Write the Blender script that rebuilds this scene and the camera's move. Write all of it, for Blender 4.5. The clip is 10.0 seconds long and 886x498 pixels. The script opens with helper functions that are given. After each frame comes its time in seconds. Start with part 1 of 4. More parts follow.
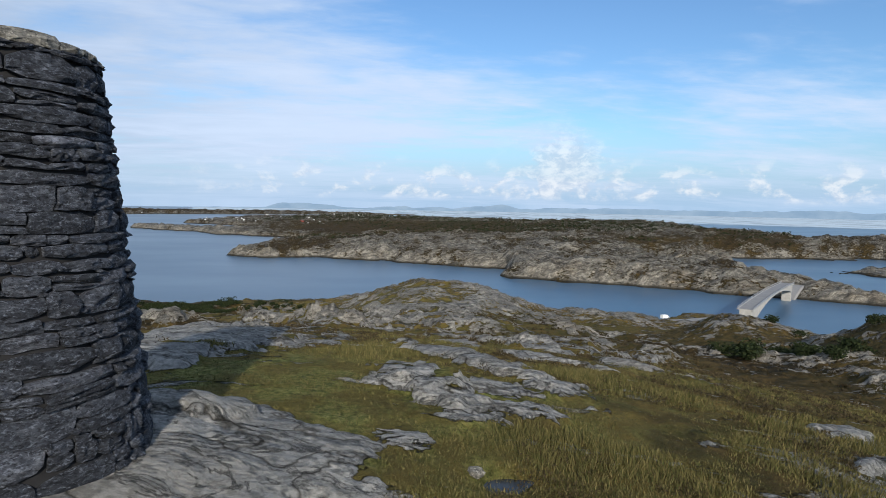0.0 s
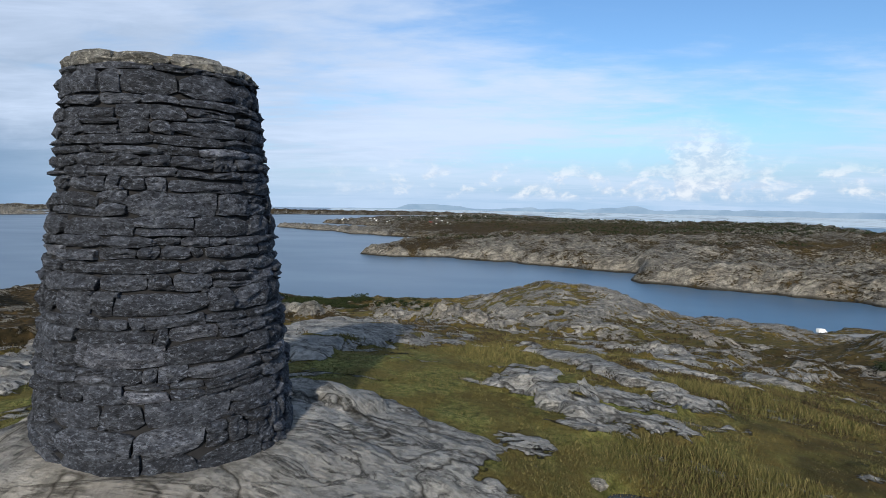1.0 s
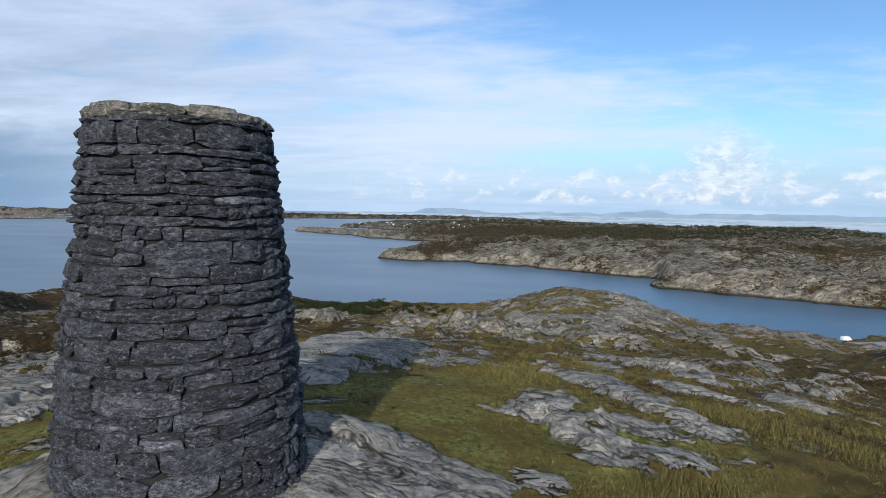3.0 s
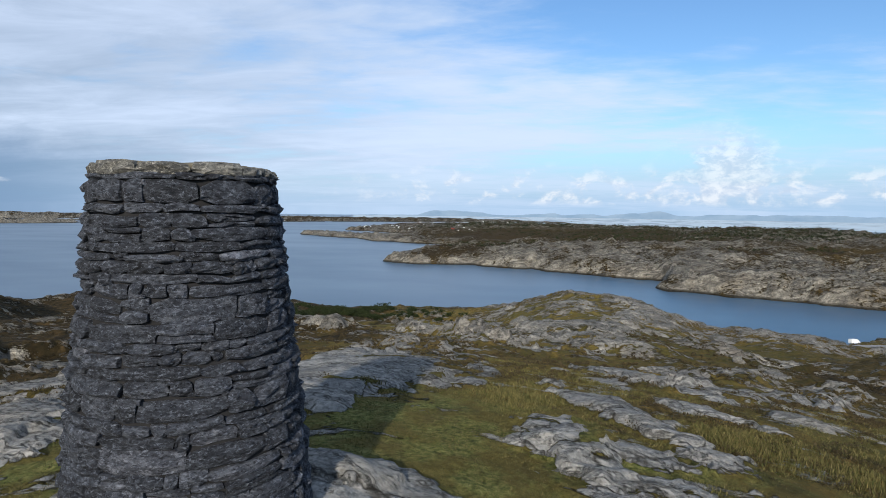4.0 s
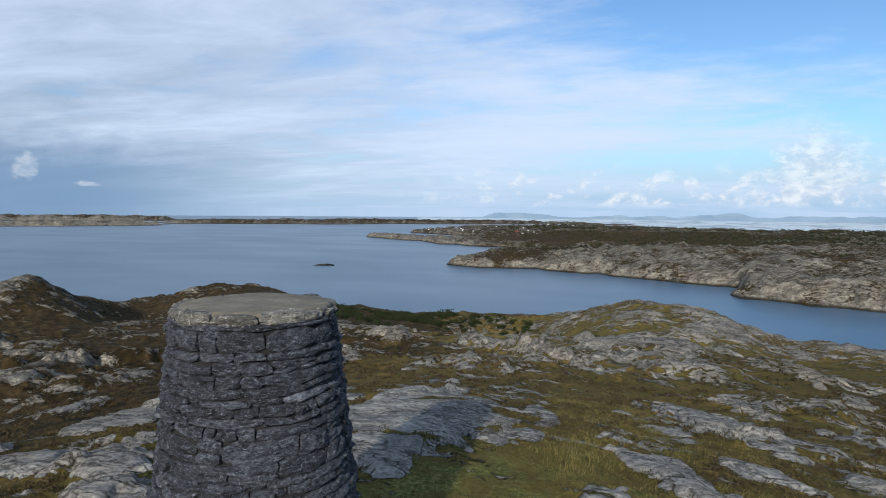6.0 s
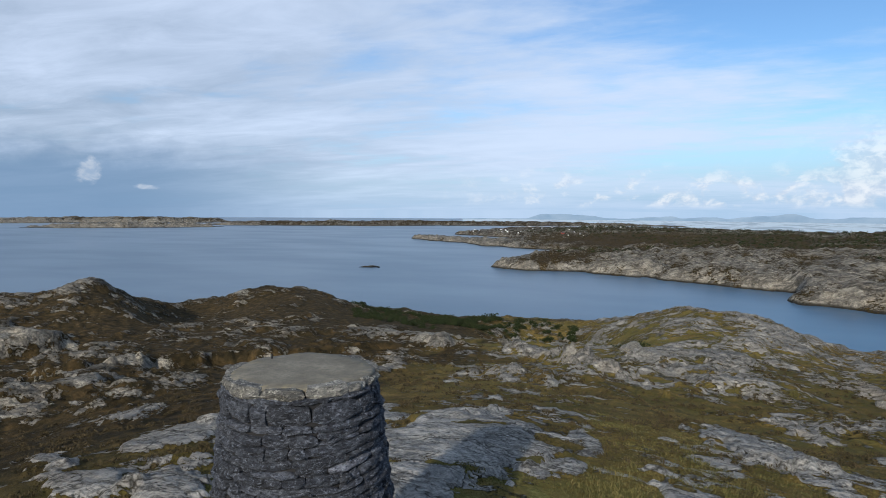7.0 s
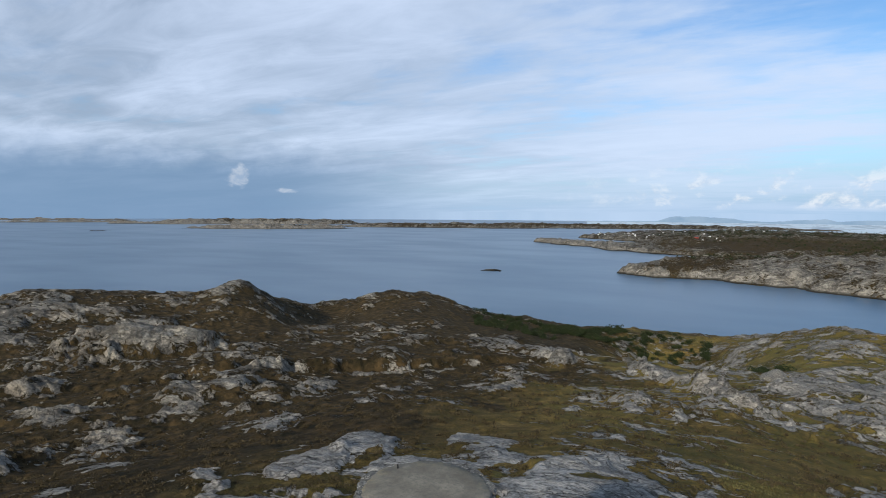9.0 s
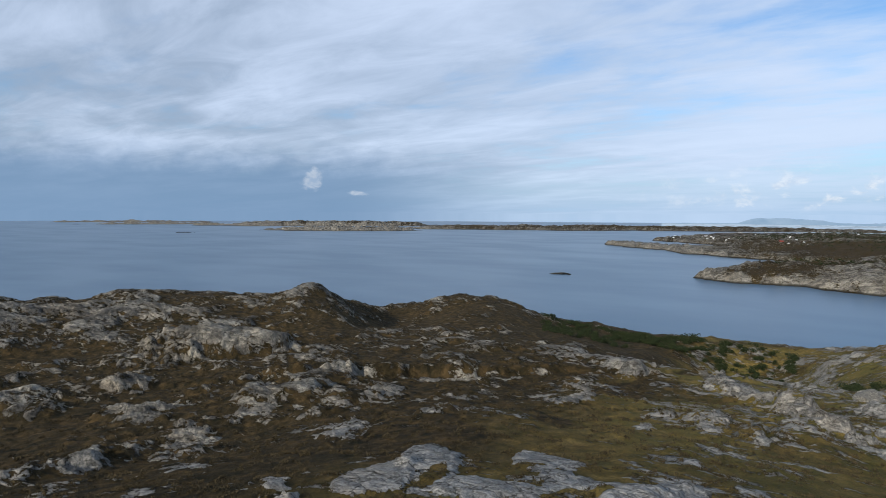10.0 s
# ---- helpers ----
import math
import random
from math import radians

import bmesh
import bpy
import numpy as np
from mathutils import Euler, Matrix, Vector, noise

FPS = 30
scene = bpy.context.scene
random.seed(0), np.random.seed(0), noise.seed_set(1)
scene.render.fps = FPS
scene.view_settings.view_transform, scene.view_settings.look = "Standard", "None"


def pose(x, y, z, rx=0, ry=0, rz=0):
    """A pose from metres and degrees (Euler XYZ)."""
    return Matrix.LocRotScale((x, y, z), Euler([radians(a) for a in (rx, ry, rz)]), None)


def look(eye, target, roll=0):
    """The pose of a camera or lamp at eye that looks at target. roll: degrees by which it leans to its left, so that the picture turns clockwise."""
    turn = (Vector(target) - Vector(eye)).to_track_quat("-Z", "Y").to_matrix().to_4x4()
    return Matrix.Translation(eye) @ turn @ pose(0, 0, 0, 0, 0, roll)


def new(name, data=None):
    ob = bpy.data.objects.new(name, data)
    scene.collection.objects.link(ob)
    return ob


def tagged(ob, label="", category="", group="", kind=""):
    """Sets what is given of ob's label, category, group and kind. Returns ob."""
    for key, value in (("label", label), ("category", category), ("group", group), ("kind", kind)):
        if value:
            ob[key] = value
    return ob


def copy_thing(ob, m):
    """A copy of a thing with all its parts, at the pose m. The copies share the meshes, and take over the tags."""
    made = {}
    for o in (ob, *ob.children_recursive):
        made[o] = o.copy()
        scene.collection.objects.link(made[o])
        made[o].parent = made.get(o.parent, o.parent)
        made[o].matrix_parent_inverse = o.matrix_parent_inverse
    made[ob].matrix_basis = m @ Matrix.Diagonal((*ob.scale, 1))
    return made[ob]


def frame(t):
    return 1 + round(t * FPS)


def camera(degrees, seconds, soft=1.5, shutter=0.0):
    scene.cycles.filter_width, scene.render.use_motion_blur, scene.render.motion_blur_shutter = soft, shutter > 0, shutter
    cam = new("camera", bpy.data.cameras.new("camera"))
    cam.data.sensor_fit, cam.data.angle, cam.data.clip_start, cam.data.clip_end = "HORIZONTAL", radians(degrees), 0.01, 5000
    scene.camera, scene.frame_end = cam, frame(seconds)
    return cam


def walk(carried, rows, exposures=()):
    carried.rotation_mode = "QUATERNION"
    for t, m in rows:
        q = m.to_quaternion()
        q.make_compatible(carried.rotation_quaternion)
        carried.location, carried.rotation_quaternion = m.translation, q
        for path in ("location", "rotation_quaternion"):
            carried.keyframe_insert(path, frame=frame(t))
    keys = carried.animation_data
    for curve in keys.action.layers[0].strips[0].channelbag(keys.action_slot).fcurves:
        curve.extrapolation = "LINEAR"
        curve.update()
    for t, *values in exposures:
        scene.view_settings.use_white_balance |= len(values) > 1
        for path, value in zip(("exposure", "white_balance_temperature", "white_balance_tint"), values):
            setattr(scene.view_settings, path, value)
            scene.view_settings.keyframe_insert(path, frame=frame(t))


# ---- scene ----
cam = camera(73.8, 10.0, soft=0.8)

PATH = [
    (0, (4.586, -7.827, 3.326), (4.83, -5.848, 3.172), 1.0),
    (0.5, (4.591, -7.859, 3.347), (4.548, -5.866, 3.189), 0.9),
    (1, (4.61, -7.898, 3.379), (4.43, -5.913, 3.222), 1.0),
    (1.5, (4.618, -7.894, 3.409), (4.408, -5.912, 3.253), 1.0),
    (2, (4.631, -7.869, 3.461), (4.409, -5.887, 3.308), 1.0),
    (2.5, (4.633, -7.85, 3.636), (4.4, -5.869, 3.487), 1.0),
    (4, (4.636, -7.802, 4.447), (4.381, -5.823, 4.31), 0.7),
    (4.5, (4.676, -7.83, 4.817), (4.384, -5.856, 4.683), 0.6),
    (5, (4.729, -7.864, 5.243), (4.383, -5.898, 5.11), 0.5),
    (5.5, (4.779, -7.915, 5.713), (4.375, -5.961, 5.58), 0.5),
    (7, (4.929, -8.105, 7.173), (4.316, -6.206, 7.044), 0.4),
    (7.5, (4.981, -8.174, 7.678), (4.286, -6.303, 7.551), 0.3),
    (8, (5.015, -8.219, 8.16), (4.23, -6.383, 8.033), 0.4),
    (8.5, (5.021, -8.226, 8.63), (4.138, -6.436, 8.504), 0.4),
    (9, (5.061, -8.347, 9.123), (4.072, -6.613, 8.998), 0.4),
    (9.5, (5.139, -8.356, 9.565), (4.047, -6.685, 9.444), 0.4),
    (10, (5.078, -8.15, 9.903), (3.896, -6.541, 9.783), 0.3),
]
walk(cam, [(t, look(eye, target, roll)) for t, eye, target, roll in PATH],
     exposures=((0.0, 0.04), (1.0, 0.08), (2.0, 0.14), (2.7, 0.14), (4.5, 0.08), (5.5, 0.07), (7.0, 0.04), (8.5, 0.02), (10.0, 0.02)))


# ---- world, sun ----
SUN_EL, SUN_AZ = 23.0, 180.0          # the sun stands over -y


def nodes_of(tree):
    tree.nodes.clear()

    def add(kind, **kw):
        n = tree.nodes.new(kind)
        for key, v in kw.items():
            if key in n.inputs:
                n.inputs[key].default_value = v
        return n

    def link(a, b):
        tree.links.new(a, b)
    return add, link


world = bpy.data.worlds.new("sky")
scene.world = world
world.use_nodes = True
SKY_ADD, SKY_LINK = nodes_of(world.node_tree)
sky = SKY_ADD("ShaderNodeTexSky")
sky.sky_type, sky.sun_disc = "NISHITA", False
sky.sun_elevation, sky.sun_rotation = radians(SUN_EL), radians(SUN_AZ)
sky.air_density, sky.dust_density, sky.ozone_density = 1.0, 0.6, 2.0


def build_sky():
    add, link = SKY_ADD, SKY_LINK

    def op(kind, a, b=None, c=None, clamp=False):
        n = add("ShaderNodeMath")
        n.operation, n.use_clamp = kind, clamp
        for k, v in enumerate((a, b, c)):
            if v is None:
                continue
            if isinstance(v, (int, float)):
                n.inputs[k].default_value = v
            else:
                link(v, n.inputs[k])
        return n.outputs[0]

    def ramp(v, a, b, lo=0.0, hi=1.0):
        n = add("ShaderNodeMapRange")
        n.interpolation_type = "SMOOTHSTEP"
        link(v, n.inputs[0])
        for k, q in zip((1, 2, 3, 4), (a, b, lo, hi)):
            n.inputs[k].default_value = q
        return n.outputs[0]

    def mix(f, a, b):
        n = add("ShaderNodeMix")
        n.data_type = "RGBA"
        link(f, n.inputs[0])
        for k, v in ((6, a), (7, b)):
            if isinstance(v, tuple):
                n.inputs[k].default_value = (*v, 1)
            else:
                link(v, n.inputs[k])
        return n.outputs[2]

    co = add("ShaderNodeTexCoord")
    sep = add("ShaderNodeSeparateXYZ")
    link(co.outputs["Generated"], sep.inputs[0])
    x, y, z = sep.outputs
    el = op("ARCTAN2", z, op("SQRT", op("ADD", op("MULTIPLY", x, x), op("MULTIPLY", y, y))))
    az = op("ARCTAN2", op("MULTIPLY", x, -1.0), y)         # left of +y
    eld, azd = op("MULTIPLY", el, 57.2958), op("MULTIPLY", az, 57.2958)
    # high thin cloud, laid on a flat layer so that it draws together at the horizon
    zz = op("MAXIMUM", z, 0.0)
    plane = add("ShaderNodeCombineXYZ")
    link(op("DIVIDE", x, op("ADD", zz, 0.10)), plane.inputs[0])
    link(op("DIVIDE", y, op("ADD", zz, 0.10)), plane.inputs[1])
    turn = add("ShaderNodeMapping")
    link(plane.outputs[0], turn.inputs[0])
    turn.inputs["Rotation"].default_value = (0, 0, radians(-28))
    turn.inputs["Scale"].default_value = (0.46, 0.80, 1)
    n1 = add("ShaderNodeTexNoise", Scale=0.95, Detail=9.0, Roughness=0.50, Distortion=0.35)
    link(turn.outputs[0], n1.inputs["Vector"])
    n2 = add("ShaderNodeTexNoise", Scale=3.6, Detail=9.0, Roughness=0.60, Distortion=0.5)
    link(turn.outputs[0], n2.inputs["Vector"])
    fibre = add("ShaderNodeMapping")
    link(plane.outputs[0], fibre.inputs[0])
    fibre.inputs["Rotation"].default_value = (0, 0, radians(-52))
    fibre.inputs["Scale"].default_value = (0.7, 1.5, 1)
    n5 = add("ShaderNodeTexNoise", Scale=2.0, Detail=10.0, Roughness=0.62, Distortion=0.7)
    link(fibre.outputs[0], n5.inputs["Vector"])
    puffs = add("ShaderNodeTexNoise", Scale=7.0, Detail=8.0, Roughness=0.58, Distortion=0.2)
    link(turn.outputs[0], puffs.inputs["Vector"])
    veil = op("ADD", op("ADD", op("MULTIPLY", n1.outputs[0], 0.58), op("MULTIPLY", n2.outputs[0], 0.14)), op("ADD", op("MULTIPLY", n5.outputs[0], 0.08), op("MULTIPLY", puffs.outputs[0], 0.20)))

    def spot(a0, e0, sa, se):
        da, de = op("DIVIDE", op("SUBTRACT", azd, a0), sa), op("DIVIDE", op("SUBTRACT", eld, e0), se)
        return op("POWER", 2.718, op("MULTIPLY", op("ADD", op("MULTIPLY", da, da), op("MULTIPLY", de, de)), -0.5))
    # open blue in the south-east sector, closed grey cover on the other side
    bias = op("ADD", op("MULTIPLY", ramp(azd, -30.0, 40.0), 0.13), op("MULTIPLY", spot(-26.0, 16.0, 18.0, 8.0), -0.075))
    cover = op("MULTIPLY", ramp(op("ADD", veil, bias), 0.39, 0.62), ramp(eld, 0.5, 5.0, 0.45, 1.0))
    # heaped cloud low over the horizon
    flat = add("ShaderNodeCombineXYZ")
    link(op("MULTIPLY", azd, 0.105), flat.inputs[0])
    link(op("MULTIPLY", eld, 0.16), flat.inputs[1])
    n3 = add("ShaderNodeTexNoise", Scale=3.4, Detail=9.0, Roughness=0.58, Distortion=0.25)
    link(flat.outputs[0], n3.inputs["Vector"])
    band = op("MULTIPLY", ramp(eld, 0.2, 1.0), ramp(eld, 5.0, 1.8))
    heap = op("MULTIPLY", ramp(op("ADD", n3.outputs[0], op("MULTIPLY", spot(-18.5, 3.8, 2.2, 1.9), 0.34)), 0.48, 0.64),
              op("MAXIMUM", band, spot(-18.5, 4.0, 3.0, 1.9)))
    heap = op("MULTIPLY", heap, ramp(azd, 22.0, 2.0), clamp=True)
    n4 = add("ShaderNodeTexNoise", Scale=9.0, Detail=7.0, Roughness=0.6, Distortion=0.4)
    link(flat.outputs[0], n4.inputs["Vector"])
    puff = op("ADD", op("MULTIPLY", spot(48.6, 3.4, 0.55, 0.8), 0.75), op("MULTIPLY", spot(49.2, 2.6, 0.8, 0.4), 0.45))
    puff = op("MAXIMUM", puff, op("MULTIPLY", spot(44.6, 1.9, 0.9, 0.18), 0.7))
    lone = op("MULTIPLY", ramp(op("ADD", op("MULTIPLY", n4.outputs[0], 0.9), puff), 0.70, 1.15), 0.5, clamp=True)
    heap = op("MAXIMUM", heap, lone)
    # rain-grey bank far off
    bank = op("MULTIPLY", ramp(azd, 24.0, 48.0), ramp(op("ADD", eld, op("MULTIPLY", n3.outputs[0], 3.0)), 8.5, 4.5))
    clear = add("ShaderNodeVectorMath")
    clear.operation = "SCALE"
    link(sky.outputs[0], clear.inputs[0])
    clear.inputs["Scale"].default_value = 0.10
    deep = add("ShaderNodeMix")
    deep.data_type, deep.blend_type = "RGBA", "MULTIPLY"
    deep.inputs[0].default_value = 1.0
    link(clear.outputs[0], deep.inputs[6])
    deep.inputs[7].default_value = (0.92, 1.20, 1.46, 1)
    low = mix(ramp(eld, 9.0, -0.5), deep.outputs[2], (0.40, 0.58, 0.80))
    grey = mix(ramp(azd, -10.0, 60.0), (0.60, 0.73, 0.95), (0.33, 0.42, 0.56))
    grey = mix(ramp(op("ADD", op("MULTIPLY", n1.outputs[0], 0.7), op("MULTIPLY", n5.outputs[0], 0.3)), 0.38, 0.66), grey, (0.65, 0.765, 0.97))
    c = mix(op("MULTIPLY", cover, 0.92), low, grey)
    c = mix(op("MULTIPLY", bank, 0.85), c, (0.17, 0.29, 0.47))
    white = mix(ramp(op("ADD", op("MULTIPLY", n4.outputs[0], 0.6), op("MULTIPLY", n3.outputs[0], 0.4)), 0.42, 0.60), (0.55, 0.65, 0.80), (0.93, 0.95, 0.98))
    c = mix(op("MULTIPLY", heap, 0.68), c, white)
    bg = add("ShaderNodeBackground", Strength=1.0)
    link(c, bg.inputs[0])
    out = add("ShaderNodeOutputWorld")
    link(bg.outputs[0], out.inputs[0])


build_sky()
sun = new("sun", bpy.data.lights.new("sun", "SUN"))
sun.data.energy, sun.data.angle, sun.data.color = 5.0, radians(1.4), (1.0, 0.91, 0.78)
sun.matrix_world = look((0, -80, 80 * math.tan(radians(SUN_EL))), (0, 0, 0))


# ---- materials ----
SEA_LEVEL = -55.0


def material(name, rough=0.8, metal=0.0):
    m = bpy.data.materials.new(name)
    m.use_nodes = True
    add, link = nodes_of(m.node_tree)
    out = add("ShaderNodeOutputMaterial")
    b = add("ShaderNodeBsdfPrincipled", Roughness=rough, Metallic=metal)
    b.inputs["Specular IOR Level"].default_value = 0.3
    link(b.outputs[0], out.inputs[0])
    return m, add, link, b


def texture(add, link, co, scale, detail=6.0, rough=0.6, distort=0.0):
    n = add("ShaderNodeTexNoise", Scale=scale, Detail=detail, Roughness=rough, Distortion=distort)
    link(co, n.inputs["Vector"])
    return n.outputs[0]


def ramped(add, link, v, *stops):
    n = add("ShaderNodeValToRGB")
    link(v, n.inputs[0])
    while len(n.color_ramp.elements) < len(stops):
        n.color_ramp.elements.new(0.5)
    for e, (p, c) in zip(n.color_ramp.elements, stops):
        e.position, e.color = p, (*((c, c, c) if isinstance(c, float) else c), 1)
    return n.outputs[0]


def mixed(add, link, f, a, b, how="MIX"):
    n = add("ShaderNodeMix")
    n.data_type, n.blend_type = "RGBA", how
    for k, v in ((0, f), (6, a), (7, b)):
        if isinstance(v, tuple):
            n.inputs[k].default_value = (*v, 1)
        elif isinstance(v, (int, float)):
            n.inputs[k].default_value = v
        else:
            link(v, n.inputs[k])
    return n.outputs[2]


def bumped(add, link, b, v, strength, distance):
    n = add("ShaderNodeBump", Strength=strength, Distance=distance)
    link(v, n.inputs["Height"])
    link(n.outputs[0], b.inputs["Normal"])


def plain(name, colour, rough=0.7, vary=0.25, scale=6.0, metal=0.0, bump=0.0):
    m, add, link, b = material(name, rough, metal)
    co = add("ShaderNodeTexCoord").outputs["Object"]
    v = texture(add, link, co, scale)
    lo, hi = tuple(c * (1 - vary) for c in colour), tuple(min(1, c * (1 + vary)) for c in colour)
    link(ramped(add, link, v, (0.3, lo), (0.7, hi)), b.inputs["Base Color"])
    if bump:
        bumped(add, link, b, texture(add, link, co, scale * 4), 0.5, bump)
    return m


def ground_material():
    m, add, link, b = material("ground", 0.95)
    b.inputs["Specular IOR Level"].default_value = 0.08
    raw = add("ShaderNodeTexCoord").outputs["Object"]

    def mapped(scale, turn=0.0):
        n = add("ShaderNodeMapping")
        n.inputs["Rotation"].default_value = (0, 0, radians(turn))
        n.inputs["Scale"].default_value = scale
        link(raw, n.inputs[0])
        return n.outputs[0]

    def attr(name):
        n = add("ShaderNodeAttribute")
        n.attribute_name = name
        return n.outputs["Fac"]

    def math_(kind, p, q, r=None):
        n = add("ShaderNodeMath")
        n.operation = kind
        for k, v in enumerate((p, q, r)):
            if v is None:
                continue
            if isinstance(v, (int, float)):
                n.inputs[k].default_value = v
            else:
                link(v, n.inputs[k])
        return n.outputs[0]
    rock, lush, wood = attr("rock"), attr("lush"), attr("wood")
    co = mapped((1, 1, 0.45))
    long_ = mapped((0.50, 1.0, 0.9), 12)
    fold = mapped((0.38, 1.0, 1.6), 14)
    big, mid, fine = (texture(add, link, co, s, 9.0, 0.64) for s in (0.06, 0.7, 7.0))
    tiny = texture(add, link, co, 34.0, 5.0, 0.65)
    patch = texture(add, link, long_, 0.55, 11.0, 0.66, 0.7)
    strata = texture(add, link, fold, 2.4, 10.0, 0.70, 0.9)
    seam = texture(add, link, long_, 0.9, 10.0, 0.68, 1.6)
    # joints that break the rock into blocks, wandering
    warp = add("ShaderNodeTexNoise", Scale=0.35, Detail=5.0, Roughness=0.6)
    link(co, warp.inputs["Vector"])
    bent = add("ShaderNodeVectorMath")
    bent.operation = "MULTIPLY_ADD"
    link(warp.outputs["Color"], bent.inputs[0])
    bent.inputs[1].default_value = (4.0, 4.0, 1.5)
    link(long_, bent.inputs[2])

    def joints(scale, width):
        n = add("ShaderNodeTexVoronoi", Scale=scale)
        n.feature = "DISTANCE_TO_EDGE"
        link(bent.outputs[0], n.inputs["Vector"])
        return n.outputs["Distance"], ramped(add, link, n.outputs["Distance"], (0.0, 1.0), (width, 0.0))
    block, crack = joints(0.55, 0.07)
    crag, cleft = joints(0.14, 0.10)
    blotch = texture(add, link, long_, 0.16, 9.0, 0.72, 1.0)
    # rock: folded pale gneiss with dark bands, lichen, broken seams and warm stains
    stone = ramped(add, link, mid, (0.32, (0.20, 0.20, 0.198)), (0.48, (0.32, 0.315, 0.30)), (0.68, (0.44, 0.425, 0.39)))
    stone = mixed(add, link, ramped(add, link, strata, (0.37, 0.42), (0.45, 0.0)), stone, (0.062, 0.063, 0.064))
    stone = mixed(add, link, ramped(add, link, strata, (0.53, 0.0), (0.62, 0.55)), stone, (0.40, 0.38, 0.335))
    stone = mixed(add, link, ramped(add, link, fine, (0.45, 0.0), (0.60, 0.6)), stone, (0.10, 0.105, 0.10))
    stone = mixed(add, link, ramped(add, link, tiny, (0.52, 0.0), (0.66, 0.45)), stone, (0.30, 0.30, 0.28))
    stone = mixed(add, link, ramped(add, link, big, (0.5, 0.0), (0.66, 0.42)), stone, (0.245, 0.205, 0.155))
    # darker blotches on rock far off, to the left and on the scarp face
    stone = mixed(add, link, math_("MULTIPLY", attr("rock_dark"), 1.0), stone, mixed(add, link, 1.0, stone, ramped(add, link, blotch, (0.40, (0.32, 0.308, 0.285)), (0.50, (0.66, 0.62, 0.555)), (0.60, (1.12, 1.06, 0.93))), "MULTIPLY"))
    fissure = ramped(add, link, block, (0.0, 0.8), (0.035, 0.0))
    stone = mixed(add, link, fissure, stone, (0.035, 0.031, 0.024))
    stone = mixed(add, link, math_("MULTIPLY", ramped(add, link, crag, (0.0, 0.45), (0.05, 0.0)), attr("rock_dark")), stone, (0.045, 0.038, 0.026))
    gap = ramped(add, link, math_("ABSOLUTE", math_("SUBTRACT", seam, 0.5), 0.0), (0.0, 1.0), (0.018, 0.0))
    stone = mixed(add, link, mixed(add, link, 0.55, (0.0, 0.0, 0.0), gap), stone, (0.028, 0.026, 0.022))
    # heath: brown and olive, paler straw, dark heather
    heath = ramped(add, link, mid, (0.34, (0.044, 0.031, 0.012)), (0.50, (0.145, 0.096, 0.028)), (0.66, (0.255, 0.178, 0.062)))
    heath = mixed(add, link, ramped(add, link, big, (0.46, 0.0), (0.60, 0.6)), heath, (0.096, 0.088, 0.022))
    heath = mixed(add, link, ramped(add, link, fine, (0.46, 0.0), (0.60, 0.7)), heath, (0.018, 0.016, 0.007))
    heath = mixed(add, link, ramped(add, link, tiny, (0.50, 0.0), (0.64, 0.5)), heath, (0.17, 0.13, 0.045))
    grass = ramped(add, link, fine, (0.36, (0.058, 0.074, 0.020)), (0.50, (0.165, 0.176, 0.052)), (0.64, (0.29, 0.27, 0.098)))
    grass = mixed(add, link, ramped(add, link, mid, (0.44, 0.0), (0.56, 0.75)), grass, (0.125, 0.094, 0.028))
    heath = mixed(add, link, lush, heath, grass)
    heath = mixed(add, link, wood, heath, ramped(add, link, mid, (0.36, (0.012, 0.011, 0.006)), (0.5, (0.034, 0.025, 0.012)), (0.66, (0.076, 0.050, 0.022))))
    # where rock comes through
    v = math_("ADD", rock, math_("MULTIPLY_ADD", patch, 3.0, -1.5))
    v = math_("ADD", v, math_("MULTIPLY_ADD", fine, 0.55, -0.275))
    v = math_("MULTIPLY_ADD", crack, -0.26, v)
    v = math_("MULTIPLY_ADD", cleft, -0.26, math_("ADD", v, 0.24))
    frag = texture(add, link, fold, 1.5, 9.0, 0.62, 0.6)
    v = math_("MAXIMUM", v, math_("ADD", math_("MULTIPLY", rock, 0.9), math_("MULTIPLY_ADD", frag, 4.0, -2.32)))
    f = ramped(add, link, math_("ADD", v, 0.5), (0.47, 0.0), (0.54, 1.0))
    zz = add("ShaderNodeSeparateXYZ")
    link(raw, zz.inputs[0])
    # weed-dark band along the water
    tide = add("ShaderNodeMapRange")
    for k, q in zip((1, 2, 3, 4), (SEA_LEVEL + 0.8, SEA_LEVEL + 2.2, 0.9, 0.0)):
        tide.inputs[k].default_value = q
    link(zz.outputs[2], tide.inputs[0])
    stone = mixed(add, link, tide.outputs[0], stone, (0.018, 0.017, 0.013))
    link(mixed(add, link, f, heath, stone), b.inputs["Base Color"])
    rel = mixed(add, link, f, mixed(add, link, 0.45, fine, tiny), mixed(add, link, 0.5, strata, seam))
    rel = mixed(add, link, mixed(add, link, f, (0.0, 0.0, 0.0), gap), rel, (0.0, 0.0, 0.0))
    n1 = add("ShaderNodeBump", Strength=1.0, Distance=0.15)
    link(rel, n1.inputs["Height"])
    n2 = add("ShaderNodeBump", Strength=0.8, Distance=0.9)
    link(math_("MULTIPLY_ADD", f, 0.25, math_("MULTIPLY", patch, 1.0)), n2.inputs["Height"])
    n3 = add("ShaderNodeBump", Strength=0.9, Distance=1.0)
    link(math_("MULTIPLY", f, math_("ADD", math_("MULTIPLY", math_("MINIMUM", block, 0.22), 1.4), math_("MULTIPLY", math_("MINIMUM", crag, 0.25), 1.6))), n3.inputs["Height"])
    link(n3.outputs[0], n2.inputs["Normal"])
